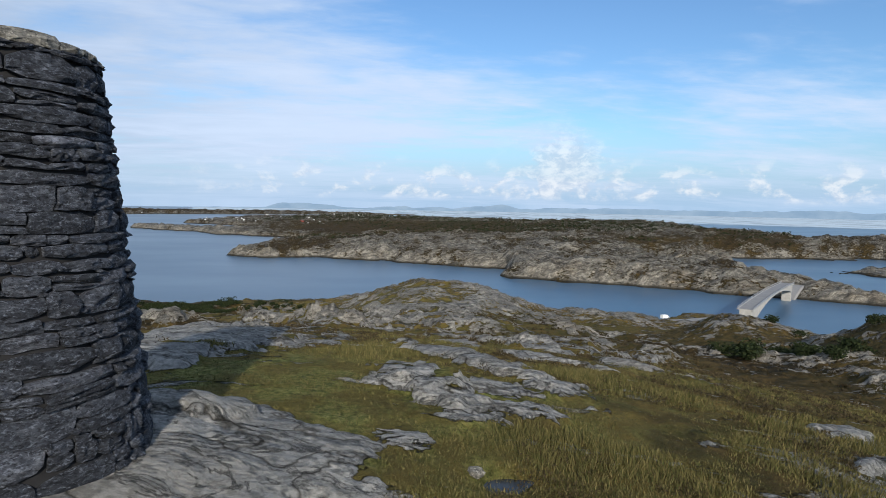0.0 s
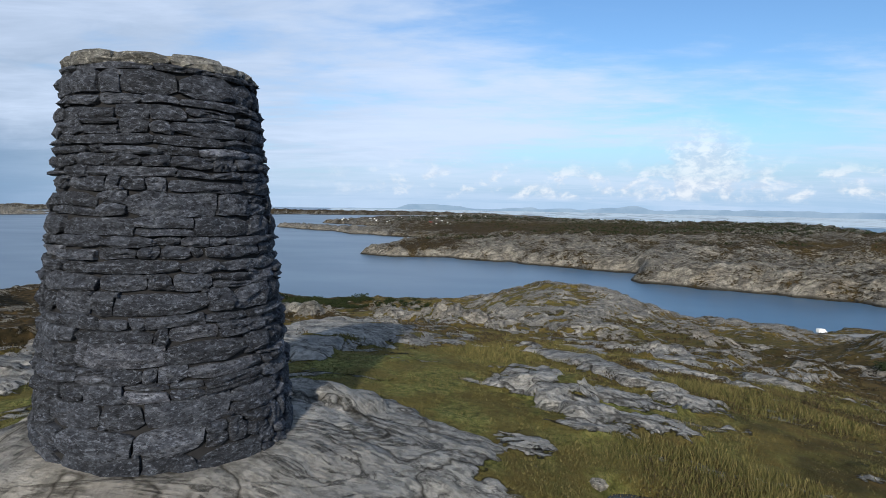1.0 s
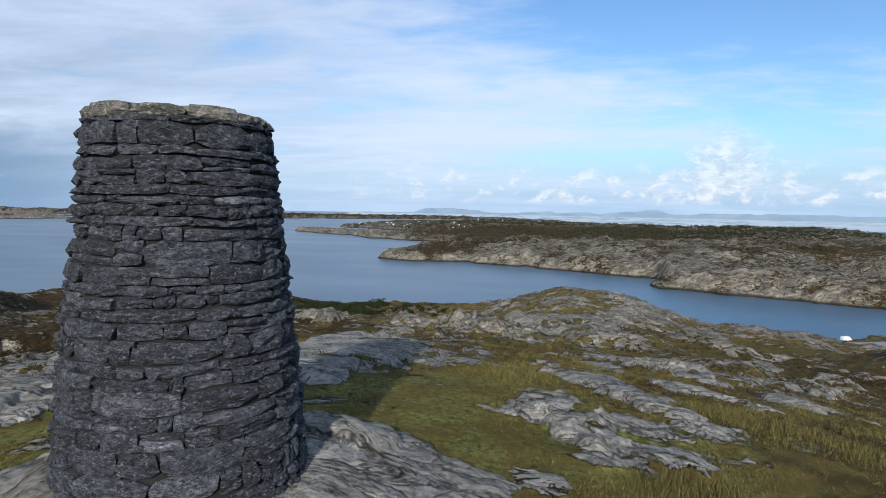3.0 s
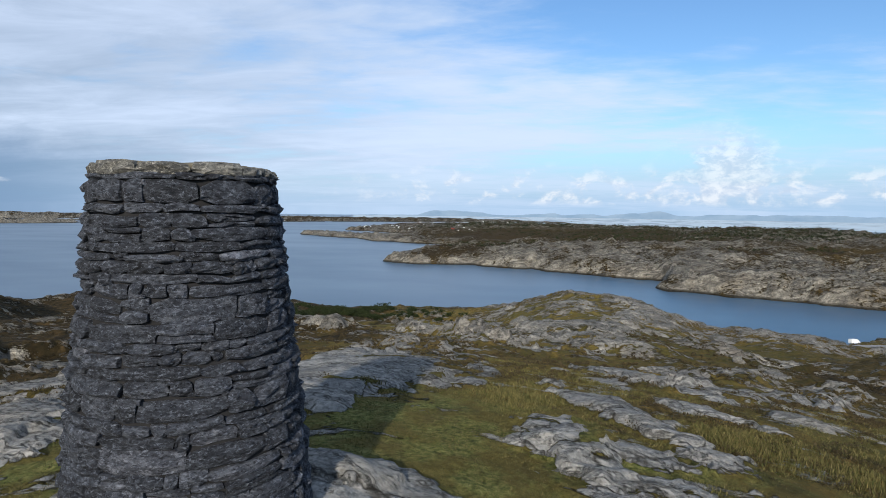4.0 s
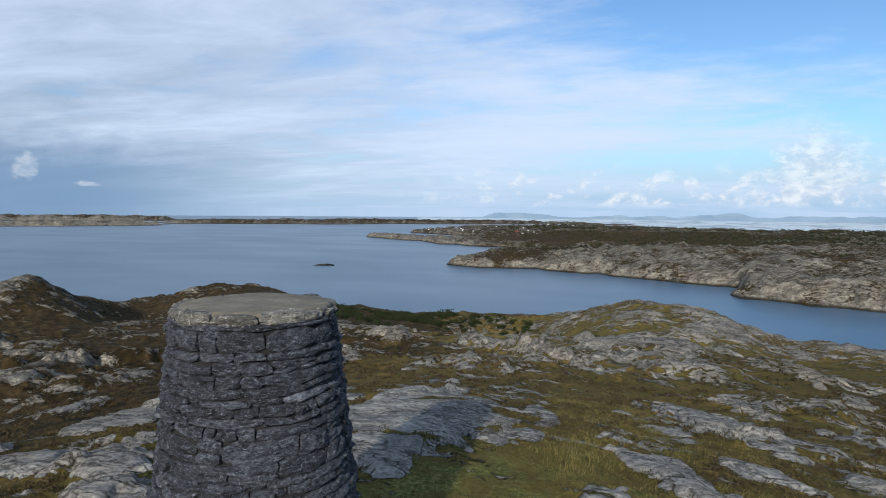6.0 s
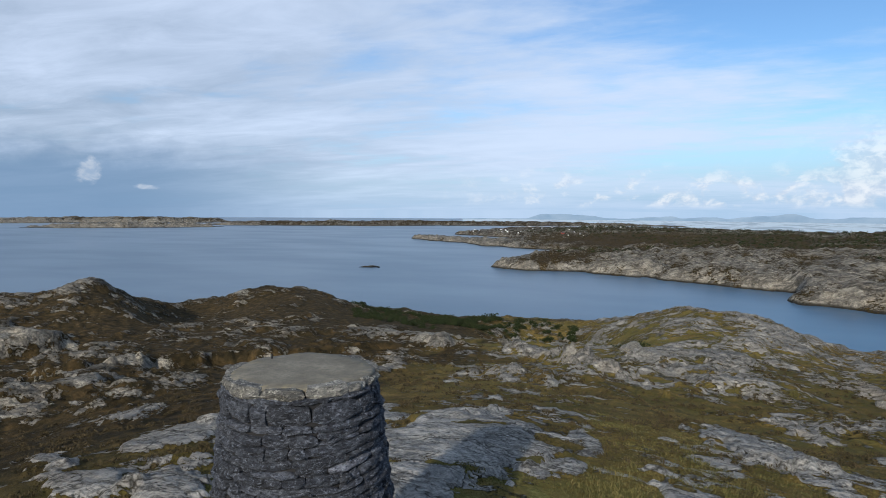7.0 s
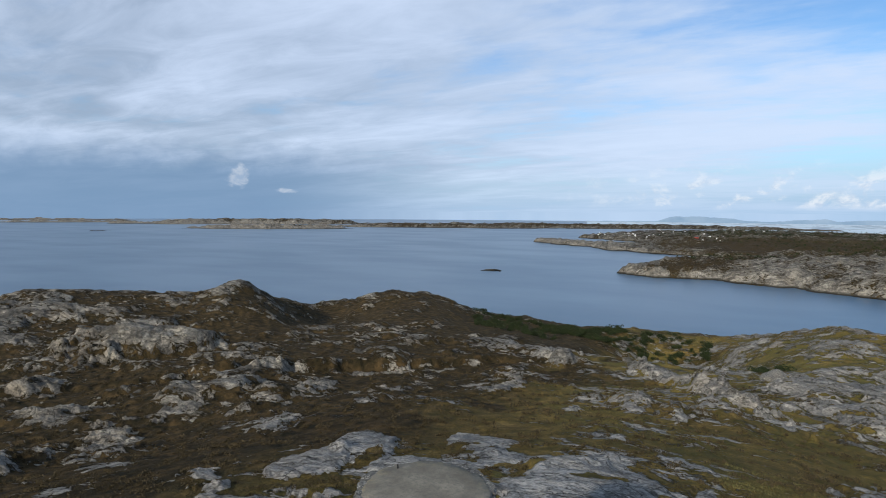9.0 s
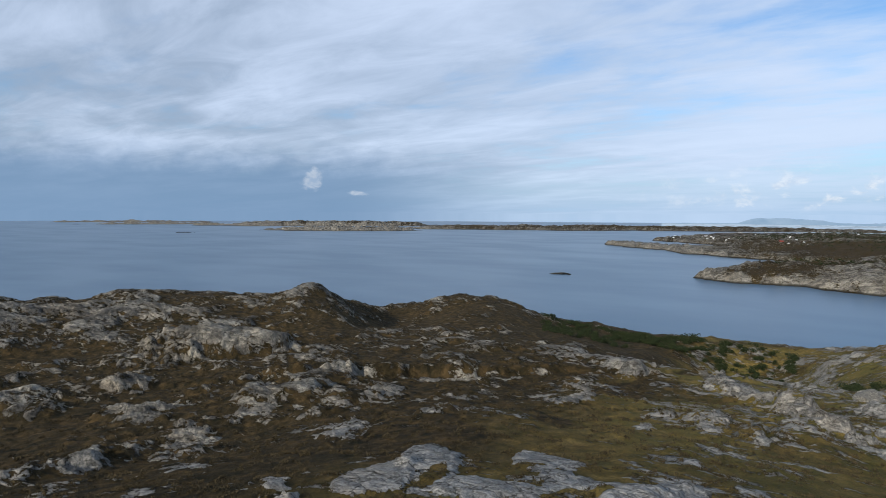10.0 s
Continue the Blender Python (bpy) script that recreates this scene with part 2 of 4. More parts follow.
    link(n2.outputs[0], n1.inputs["Normal"])
    link(n1.outputs[0], b.inputs["Normal"])
    return m


def sea_material():
    m, add, link, b = material("sea", 0.12)
    co = add("ShaderNodeTexCoord").outputs["Object"]
    b.inputs["Base Color"].default_value = (0.046, 0.098, 0.160, 1)
    b.inputs["IOR"].default_value = 1.33
    b.inputs["Specular IOR Level"].default_value = 0.5
    mp = add("ShaderNodeMapping")
    mp.inputs["Scale"].default_value = (0.5, 0.9, 1)
    link(co, mp.inputs[0])
    a = texture(add, link, mp.outputs[0], 0.5, 6.0, 0.6)
    c = texture(add, link, mp.outputs[0], 0.012, 4.0, 0.5)
    link(ramped(add, link, c, (0.35, 0.28), (0.65, 0.34)), b.inputs["Roughness"])
    bumped(add, link, b, a, 0.02, 0.2)
    return m


def masonry_material(name, lo, mid, hi, bump=0.06):
    m, add, link, b = material(name, 0.85)
    co = add("ShaderNodeTexCoord").outputs["Object"]
    inf = add("ShaderNodeObjectInfo").outputs["Random"]
    isl = add("ShaderNodeNewGeometry").outputs["Random Per Island"]
    flat = add("ShaderNodeMapping")
    flat.inputs["Scale"].default_value = (1.0, 1.0, 2.0)
    link(co, flat.inputs[0])
    v, f = texture(add, link, flat.outputs[0], 5.0, 9.0, 0.72), texture(add, link, flat.outputs[0], 11.0, 10.0, 0.76)
    c = ramped(add, link, v, (0.32, lo), (0.5, mid), (0.70, hi))
    c = mixed(add, link, ramped(add, link, f, (0.52, 0.0), (0.66, 0.7)), c, tuple(min(1, q * 1.9) for q in hi))
    tone = add("ShaderNodeMath")
    tone.operation = "ADD"
    link(inf, tone.inputs[0])
    link(isl, tone.inputs[1])
    t2 = add("ShaderNodeMath")
    t2.operation = "FRACT"
    link(tone.outputs[0], t2.inputs[0])
    c = mixed(add, link, 1.0, c, ramped(add, link, t2.outputs[0], (0.0, 0.5), (0.55, 0.95), (0.90, (1.35, 1.33, 1.30)), (0.97, (1.6, 1.52, 1.45)), (1.0, (3.2, 3.0, 2.8))), "MULTIPLY")
    # fine lichen specks and pits
    speck, pit = texture(add, link, flat.outputs[0], 15.0, 8.0, 0.80, 0.6), texture(add, link, flat.outputs[0], 20.0, 7.0, 0.74, 0.5)
    c = mixed(add, link, ramped(add, link, pit, (0.38, 0.85), (0.48, 0.0)), c, tuple(q * 0.3 for q in lo))
    c = mixed(add, link, ramped(add, link, speck, (0.53, 0.0), (0.64, 0.75)), c, tuple(min(1, q * 2.6) for q in hi))
    link(c, b.inputs["Base Color"])
    bumped(add, link, b, mixed(add, link, 0.55, mixed(add, link, 0.6, v, f), pit), 1.0, bump)
    return m


GROUND, WATER = ground_material(), sea_material()
STONE = masonry_material("dark_stone", (0.0105, 0.0125, 0.018), (0.037, 0.043, 0.057), (0.102, 0.114, 0.138), 0.12)
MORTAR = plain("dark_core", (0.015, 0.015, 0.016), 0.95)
RIM = masonry_material("rim_stone", (0.045, 0.046, 0.045), (0.110, 0.109, 0.101), (0.20, 0.193, 0.168))


def concrete_material():
    m, add, link, b = material("old_concrete", 0.92)
    co = add("ShaderNodeTexCoord").outputs["Object"]
    v, f = texture(add, link, co, 2.2, 8.0, 0.65), texture(add, link, co, 18.0, 7.0, 0.65)
    c = ramped(add, link, v, (0.35, (0.092, 0.084, 0.066)), (0.5, (0.130, 0.120, 0.096)), (0.66, (0.180, 0.166, 0.134)))
    c = mixed(add, link, ramped(add, link, f, (0.48, 0.0), (0.64, 0.6)), c, (0.085, 0.083, 0.070))
    # ochre lichen along the edge
    sep = add("ShaderNodeVectorMath")
    sep.operation = "LENGTH"
    flat = add("ShaderNodeVectorMath")
    flat.operation = "MULTIPLY"
    flat.inputs[1].default_value = (1, 1, 0)
    link(co, flat.inputs[0])
    link(flat.outputs[0], sep.inputs[0])
    rim = add("ShaderNodeMapRange")
    for k, q in zip((1, 2, 3, 4), (0.72, 1.00, 0.0, 1.0)):
        rim.inputs[k].default_value = q
    link(sep.outputs["Value"], rim.inputs[0])
    spots = ramped(add, link, texture(add, link, co, 5.0, 6.0, 0.6), (0.48, 0.0), (0.62, 0.5))
    c = mixed(add, link, mixed(add, link, 1.0, rim.outputs[0], spots, "MULTIPLY"), c, (0.255, 0.215, 0.120))
    link(c, b.inputs["Base Color"])
    bumped(add, link, b, mixed(add, link, 0.5, v, f), 0.8, 0.02)
    return m


CONCRETE = concrete_material()
BRIDGE = plain("pale_concrete", (0.34, 0.335, 0.315), 0.85, 0.15, 0.5)
ASPHALT = plain("road", (0.20, 0.20, 0.20), 0.9, 0.12, 0.4)
STEEL = plain("galvanised", (0.42, 0.43, 0.44), 0.5, 0.1, 3.0, 0.6)
WHITE = plain("white_paint", (0.75, 0.75, 0.73), 0.6, 0.05)
OCHRE = plain("ochre_paint", (0.45, 0.30, 0.14), 0.6, 0.08)
RED = plain("barn_red", (0.30, 0.06, 0.04), 0.6, 0.08)
SLATE = plain("dark_roof", (0.07, 0.07, 0.075), 0.7, 0.15)
PANE = plain("dark_pane", (0.03, 0.035, 0.04), 0.15, 0.0)


# ---- helpers for building ----
def mesh_from(name, verts, faces, mats, smooth_faces=False):
    me = bpy.data.meshes.new(name)
    me.from_pydata([tuple(v) for v in verts], [], faces)
    for mt in (mats if isinstance(mats, (list, tuple)) else [mats]):
        me.materials.append(mt)
    if smooth_faces:
        me.polygons.foreach_set("use_smooth", [True] * len(me.polygons))
    me.update()
    return me


def part(name, bm, mat, parent=None, label=""):
    if isinstance(bm, bmesh.types.BMesh):
        me = bpy.data.meshes.new(name)
        bm.to_mesh(me)
        bm.free()
        me.materials.append(mat)
    else:
        me = bm
    ob = new(name, me)
    ob.parent = parent
    if label:
        ob["label"] = label
    return ob


def empty(name, m, label, category, group="", kind=""):
    ob = new(name)
    ob.matrix_world = m
    return tagged(ob, label, category, group, kind)


def box(bm, x0, y0, z0, x1, y1, z1, bevel=0.0):
    r = bmesh.ops.create_cube(bm, size=1.0, matrix=Matrix.Translation(((x0 + x1) / 2, (y0 + y1) / 2, (z0 + z1) / 2)) @ Matrix.Diagonal((x1 - x0, y1 - y0, z1 - z0, 1)))
    if bevel:
        bmesh.ops.bevel(bm, geom=list({e for v in r["verts"] for e in v.link_edges}), offset=bevel, segments=1, affect="EDGES")


# ---- the lie of the land ----
SEA = -55.0
PC = (4.8, -8.0)
TOWER = (0.50, -0.84)
def gauss(x, y, cx, cy, sx, sy, rot=0.0):
    c, s = math.cos(rot), math.sin(rot)
    u, v = (x - cx) * c + (y - cy) * s, -(x - cx) * s + (y - cy) * c
    return np.exp(-0.5 * ((u / sx) ** 2 + (v / sy) ** 2))
def smooth(a, b, x):
    t = np.clip((x - a) / (b - a), 0, 1)
    return t * t * (3 - 2 * t)
# hills near the shore: bearing left of +y, distance, spread along and across the bearing
BUMPS = [(76,190,30,30),(64,190,22,9),(57,185,25,13),(48.5,185,25,8),(40,200,25,12),(33.5,200,25,14),(26,215,30,16),(17,215,30,16),
         (8,170,25,12),(2,172,25,10),(-4.5,190,35,12),(-11,190,30,12),(-18,180,30,14),(-24,165,25,10),(-29,180,25,12),(-34.5,150,25,12),(-40.5,150,30,8),(-45,120,25,8),(-54,120,25,16)]
HTS = [8.3, 3.8, 5.8, 8.7, -5.3, 3.3, -5.0, -6.5, -17.0, 2.3, 8.5, 7.5, 0.7, 4.2, -3.0, 8.8, -3.0, 7.4, 8.7]
def base(x, y, hts=None):
    hts = HTS if hts is None else hts
    r = np.hypot(x, y)
    left = np.degrees(np.arctan2(PC[0] - x, y - PC[1]))
    deep = 21.5 + 14.5 * smooth(-30, 12, -left)
    z = -deep * (1 - np.exp(-(r / (75.0 * (deep / 21.5) ** 0.667)) ** 1.5))
    z = z - 38 * smooth(205, 300, r)
    z = z - 2.6 * gauss(x, y, -42, 24, 9, 12) + 4.2 * gauss(x, y, 6, 92, 22, 20) + 2.0 * gauss(x, y, 32, 66, 14, 14) \
        + 1.7 * gauss(x, y, -37, 31, 13, 10) + 1.3 * gauss(x, y, -17, 90, 9, 9) + 1.2 * gauss(x, y, 22, 80, 9, 9)
    for (b, d, sd, st), h in zip(BUMPS, hts):
        a = math.radians(b)
        z = z + h * gauss(x, y, PC[0] - d * math.sin(a), PC[1] + d * math.cos(a), sd, st, math.pi / 2 + a)
    return z


_rng = np.random.RandomState(7)
_PERM = np.concatenate([_rng.permutation(256)] * 3)
_ANG = _rng.rand(256) * 2 * np.pi
_GX, _GY = np.cos(_ANG), np.sin(_ANG)


def perlin(x, y):
    xi, yi = np.floor(x).astype(int), np.floor(y).astype(int)
    xf, yf = x - xi, y - yi
    u, v = xf * xf * xf * (xf * (xf * 6 - 15) + 10), yf * yf * yf * (yf * (yf * 6 - 15) + 10)

    def g(i, j):
        k = _PERM[_PERM[(xi + i) & 255] + ((yi + j) & 255)]
        return _GX[k] * (xf - i) + _GY[k] * (yf - j)
    a, b = g(0, 0), g(0, 1)
    a, b = a + u * (g(1, 0) - a), b + u * (g(1, 1) - b)
    return (a + v * (b - a)) * 1.5


def fbm(x, y, octaves=4, gain=0.5, shift=0.0):
    z, amp, f = 0.0, 1.0, 1.0
    for k in range(octaves):
        z = z + amp * perlin(x * f + shift + 17.3 * k, y * f - shift + 9.1 * k)
        amp, f = amp * gain, f * 2.03
    return z


# bare slabs: centre, half length, half width, turn in degrees, height of their face, bareness
TOWER_SHELF = [(1.2, -0.8, 3.6, 3.1, 0, 0.16, 0.60), (0.4, -0.6, 2.4, 2.3, 0, 0.06, 0.60), (2.1, 1.2, 0.75, 0.6, 20, 0.20, 0.55),
               (5.1, 1.2, 0.6, 0.4, 139, 0.06, 0.10)]
SLABS_BEHIND = [(-1.0, 12.6, 6.2, 3.7, 95, 0.35, 0.62), (2.7, 10.9, 1.7, 0.8, 66, 0.15, 0.45), (3.2, 15.4, 2.2, 0.7, 100, 0.10, 0.40),
                (-5.6, 16.6, 1.8, 1.2, 80, 0.12, 0.45), (-8.6, 19.8, 4.2, 2.0, 124, 0.2, 0.45), (-8.2, 12.9, 2.6, 1.6, 18, 0.2, 0.42), (-14.2, 16.8, 5.2, 1.7, 126, 0.25, 0.36),
                (-13.6, 11.9, 4.0, 1.9, 120, 0.25, 0.40), (-2.3, 18.0, 4.0, 1.5, 62, 0.15, 0.40)]
SLABS_RIGHT = [(7.5, 3.0, 1.9, 0.8, 12, 0.16, 0.16), (6.1, 4.5, 1.5, 0.8, 94, 0.14, 0.18), (7.8, 8.6, 4.7, 1.05, 113, 0.26, 0.40), (5.9, 5.7, 2.0, 1.2, 60, 0.20, 0.16), (7.2, 5.2, 1.6, 0.7, 140, 0.14, 0.16), (10.5, 24.0, 6.3, 2.5, 95, 0.45, 0.32),
               (16.2, 38.5, 4.6, 1.8, 100, 0.5, 0.28), (10.7, 11.6, 2.2, 0.7, 140, 0.20, 0.25), (19.4, 29.4, 2.4, 0.8, 120, 0.25, 0.25), (25.0, 33.0, 6.0, 1.2, 64, 0.4, 0.25),
               (14.6, 13.8, 2.5, 0.7, 130, 0.2, 0.25), (12.1, 16.3, 1.8, 0.9, 120, 0.25, 0.30), (16.7, 5.3, 1.5, 0.5, 26, 0.15, 0.25), (14.6, 2.5, 0.7, 0.3, 30, 0.1, 0.25)]
SLABS_LEFT = [(-7.9, 5.7, 4.0, 1.2, 126, 0.27, 0.30), (-5.5, 2.5, 1.6, 1.0, 161, 0.18, 0.30),
              (-11.9, 5.8, 3.7, 1.2, 152, 0.24, 0.29), (-17.3, 9.0, 3.2, 1.0, 147, 0.24, 0.23)]
SLABS_LEFT_FAR = [(-29.2, 25.2, 6.4, 2.2, 136, 0.30, 0.20), (-45.0, 47.5, 8.0, 2.9, 133, 0.36, 0.20), (-45.8, 21.7, 6.4, 2.5, 147, 0.36, 0.18), (-49.0, 30.8, 3.9, 2.1, 100, 0.30, 0.18),
                  (-64.0, 26.0, 9.2, 3.4, 165, 0.36, 0.16), (-87.4, 35.2, 8.6, 3.9, 153, 0.48, 0.22), (-43.6, 11.0, 2.8, 1.3, 139, 0.24, 0.20), (-44.0, 63.7, 9.0, 1.6, 38, 0.20, 0.12)]
SLABS_MIDDLE = [(-10.0, 41.0, 3.6, 0.9, 103, 0.3, 0.26), (-5.6, 46.0, 1.7, 0.8, 140, 0.3, 0.28), (-5.6, 49.6, 2.3, 0.9, 100, 0.4, 0.28), (-2.0, 45.3, 3.6, 0.8, 100, 0.4, 0.26),
                (-22.2, 54.5, 5.2, 1.5, 89, 0.5, 0.28), (-5.0, 70.0, 20.0, 2.0, 119, 1.3, 0.30), (-24.0, 81.5, 3.6, 2.4, 45, 0.9, 0.35), (31.8, 57.6, 3.7, 1.5, 73, 0.5, 0.25)]
CALM_SLABS = len(TOWER_SHELF + SLABS_BEHIND)
SLABS = TOWER_SHELF + SLABS_BEHIND + SLABS_RIGHT + SLABS_LEFT + SLABS_LEFT_FAR + SLABS_MIDDLE
# turf lying in hollows of the slabs: centre, half length, half width, turn
HOLLOWS = [(-0.7, 14.9, 1.3, 0.45, 20), (2.2, 14.2, 0.9, 1.0, 80), (0.1, 8.7, 1.1, 0.22, 8), (-4.4, 15.4, 1.1, 0.5, 30), (1.9, 10.6, 0.6, 0.3, 30), (6.6, 11.3, 0.9, 0.4, 100),
           (6.3, 7.3, 0.9, 0.35, 110), (-2.6, 8.4, 0.9, 0.25, 170), (6.6, 5.5, 0.8, 0.3, 60), (-10.5, 8.8, 1.6, 0.5, 140), (-9.6, 17.3, 1.9, 0.8, 50), (-11.2, 13.4, 1.6, 0.6, 120)]
# shore of the land over the water: along it (s) and square to it (n)
SH = (0.826, -0.564)


def far_land(x, y):
    """Height above the sea of all that lies over the water, and its woods."""
    s, n = x * SH[0] + y * SH[1], -x * SH[1] + y * SH[0]
    wob = 26 * fbm(x / 90, y / 90, 4, 0.55, 3.0)
    shore = 440 + 44 * smooth(-430, -380, s) * (1 - smooth(-190, -155, s)) + wob * 0.6
    d1 = np.minimum(n - shore, (s + 480 + 0.6 * wob) * 0.9 + 0.12 * (n - 440))
    d1 = np.minimum(d1, 105 - s + 0.5 * wob + 4 * np.clip(n - 770, 0, None))
    d2 = np.minimum(n - (690 + wob * 0.8 - 0.12 * (s + 630)), s + 1060 + wob + 0.6 * np.clip(n - 720, 0, None))
    lag = np.maximum(1 - np.hypot((s - 215) / 245, (n - 675) / 150), 1 - np.hypot((s - 135) / 78, (n - 550) / 80)) + 0.25 * fbm(x / 70, y / 70, 3, 0.5, 8.0)
    inlet = np.maximum(1 - np.hypot((s + 605) / 85, (n - 688) / 34), 1 - np.hypot((s + 1110) / 190, (n - 890) / 85)) + 0.2 * fbm(x / 50, y / 50, 3, 0.5, 8.5)
    cliff = lambda d, h, w: h * (1 - np.exp(-np.clip(d, 0, None) / w)) + np.minimum(d, 0) * 0.5
    ridge = 35 - 12 * smooth(-450, -100, s)
    h1 = cliff(d1, 13 - 5 * smooth(-20, 60, s), 9) + (ridge - 13) * smooth(30, 520, d1) * (1 - 0.5 * smooth(700, 1100, d1))
    h2 = cliff(d2, 7, 8) + 10 * smooth(60, 500, d2)
    h = np.maximum(h1, h2)
    right = smooth(-420, 150, s - 0.12 * n)
    h = h - right * smooth(1050, 1500, n) * 75 - smooth(1500, 2050, n) * 70
    wl = smooth(-0.30, 0.05, lag)
    h = h * (1 - wl) - 6 * wl
    wi = smooth(-0.3, 0.1, inlet)
    h = h * (1 - wi) - 5 * wi
    # far low isles
    for cx, cy, a, b, turn, top in ((-1620, 1570, 300, 95, 44, 15), (-2250, 2150, 620, 170, 44, 26), (-1250, 2150, 520, 110, 22, 15), (-900, 2480, 560, 120, 12, 18), (-3150, 1620, 330, 60, 60, 10),
                                    (-3900, 1900, 500, 60, 64, 12), (-1759, 1021, 40, 14, 50, 4), (-268, 580, 17, 6, 0, 1.6), (-420, 2750, 700, 120, 5, 14), (478, 488, 42, 14, 0, 5), (560, 470, 120, 30, 0, 8)):
        c0, s0 = math.cos(radians(turn)), math.sin(radians(turn))
        q = 1 - np.hypot(((x - cx) * c0 + (y - cy) * s0) / a, (-(x - cx) * s0 + (y - cy) * c0) / b) + 0.35 * fbm(x / (a * 0.4), y / (a * 0.4), 3, 0.5, cx * 0.01)
        h = np.maximum(h, np.where(q > 0, top * (1 - np.exp(-3 * np.clip(q, 0, None))), q * 30))
    wood = smooth(0.0, 0.25, fbm(x / 160, y / 160, 3, 0.5, 5.0) + 0.9 * gauss(x, y, 70, 1080, 190, 170) + 0.35 * smooth(1300, 1700, n) - 0.15) * (h > 12)
    return h, wood


def land(x, y):
    """Height, bare rock, lush grass, wood and rock darkening at points of the plan."""
    x, y = np.asarray(x, float), np.asarray(y, float)
    r = np.hypot(x - PC[0], y - PC[1])
    near = 1 - smooth(300, 340, r)
    z0 = base(x, y)
    # outcrops: long backs of rock with a steep side
    ca, sa = math.cos(radians(14)), math.sin(radians(14))
    u, v = x * ca + y * sa, -x * sa + y * ca
    rough = smooth(14, 60, r)
    f1 = fbm(u / 12, v / 11, 5, 0.55, 1.0)
    f2 = fbm(u / 34, v / 46, 4, 0.5, 4.0)
    f3 = fbm(u / 4.5, v / 3.5, 4, 0.6, 6.0)
    hill = 0.03 * gauss(x, y, 14, 125, 42, 50) + 0.17 * gauss(x, y, 26, 158, 40, 26) - 0.22 * gauss(x, y, -8, 36, 16, 14) + 0.10 * gauss(x, y, -130, 90, 55, 50) + 0.40 * gauss(x, y, -158, 53, 18, 12) + 0.36 * gauss(x, y, -150, 70, 14, 12) + 0.26 * gauss(x, y, -133, 113, 13, 13) + 0.10 * gauss(x, y, -10, 14, 10, 10) - 0.20 * gauss(x, y, 22, 12, 12, 14) \
        - 0.3 * gauss(x, y, 4, 0, 7, 8) - 0.30 * gauss(x, y, -55, 150, 30, 40) - 0.15 * gauss(x, y, -8, 42, 14, 18) + 0.20 * gauss(x, y, -98, 62, 14, 10)
    # a broken scarp that faces the tower, and a craggy knob behind it
    sd = (x + 52) * -0.655 + (y - 58) * 0.757 + 3.0 * f1
    sl = (x + 52) * 0.757 + (y - 58) * 0.655
    scarp = smooth(0, 2.4, sd) * (1 - smooth(8, 55, sd)) * np.exp(-(sl / 34.0) ** 2)
    face = np.exp(-((sd - 0.8) / 1.6) ** 2) * np.exp(-(sl / 34.0) ** 2)
    # shade of the scarp face, put into its colour as a dark band
    face_shade = np.exp(-((sd - 0.8) / 2.6) ** 2) * np.exp(-(sl / 40.0) ** 2)
    kd = 1 - np.hypot((x + 101) / 18, (y - 61) / 14) + 0.35 * f1
    knob = smooth(0.0, 0.35, kd) + 0.5 * smooth(0.35, 0.9, kd)
    bare = 0.42 * f1 + 0.30 * f2 + 0.10 * f3 + hill - 0.17 - 0.09 * smooth(8, 40, -x) - 0.18 * smooth(22, 60, -x) - 0.3 * gauss(x, y, 88, 112, 24, 24) - 0.14 * gauss(x, y, 42, 45, 26, 30) - 0.35 * gauss(x, y, 4.3, 12, 1.3, 6) - 0.2 * gauss(x, y, 5, 22, 6, 3) + face * (0.10 + 0.40 * perlin(sl / 4.0 + 3.0, sd / 1.5)) + 0.24 * knob
    rock = smooth(-0.15, 0.25, bare)
    back = smooth(-0.10, 0.30, 0.60 * f1 + 0.25 * f2 + hill - 0.18)
    lift = (0.25 + 0.45 * rough) * back + 0.10 * rock + rough * (1.2 * f2 + 0.45 * f1) + 1.9 * scarp + 2.8 * knob - 0.65 * rough
    st = (z0 + 2.4 * f2 + 2.0 * f1 + 0.25 * f3) / 1.0
    ledge = (smooth(0.2, 0.8, st - np.floor(st)) - (st - np.floor(st))) * 1.0
    lift = lift + rough * ledge * (0.14 + 0.30 * back)
    # the shelf by the tower lies calm
    calm = smooth(8, 24, np.hypot(x, y - 2))
    z = z0 + lift * (0.12 + 0.88 * calm)
    apart = smooth(7, 15, np.hypot(x - 2, y + 1))
    rock, bare = rock * apart, bare * apart - 0.45 * (1 - apart)
    slab, shown = np.zeros_like(x), bare.copy()
    wob = 0.30 * fbm(x / 2.4, y / 2.4, 4, 0.55, 2.0)
    torn = 0.55 * fbm(u / 2.6, v / 1.3, 4, 0.6, 12.0)
    for k, (cx, cy, a, b, rot, face, naked) in enumerate(SLABS):
        c, s = math.cos(radians(rot)), math.sin(radians(rot))
        q = 1 - np.hypot(((x - cx) * c + (y - cy) * s) / a, (-(x - cx) * s + (y - cy) * c) / b) + (wob if k < CALM_SLABS else wob + torn)
        m = smooth(0.0, 0.14 if k < CALM_SLABS else 0.35, q)
        z = z + m * face * (0.6 + 0.5 * np.clip(q, 0, 1))
        slab = np.maximum(slab, m)
        shown = np.where(m > 0, np.maximum(shown, bare * (1 - m) + m * naked), shown)
    for cx, cy, a, b, rot in HOLLOWS:
        c, s = math.cos(radians(rot)), math.sin(radians(rot))
        q = 1 - np.hypot(((x - cx) * c + (y - cy) * s) / a, (-(x - cx) * s + (y - cy) * c) / b) + 1.3 * wob
        m = smooth(-0.1, 0.25, q)
        shown = shown * (1 - m) - 0.5 * m
        slab = slab * (1 - 0.7 * m)
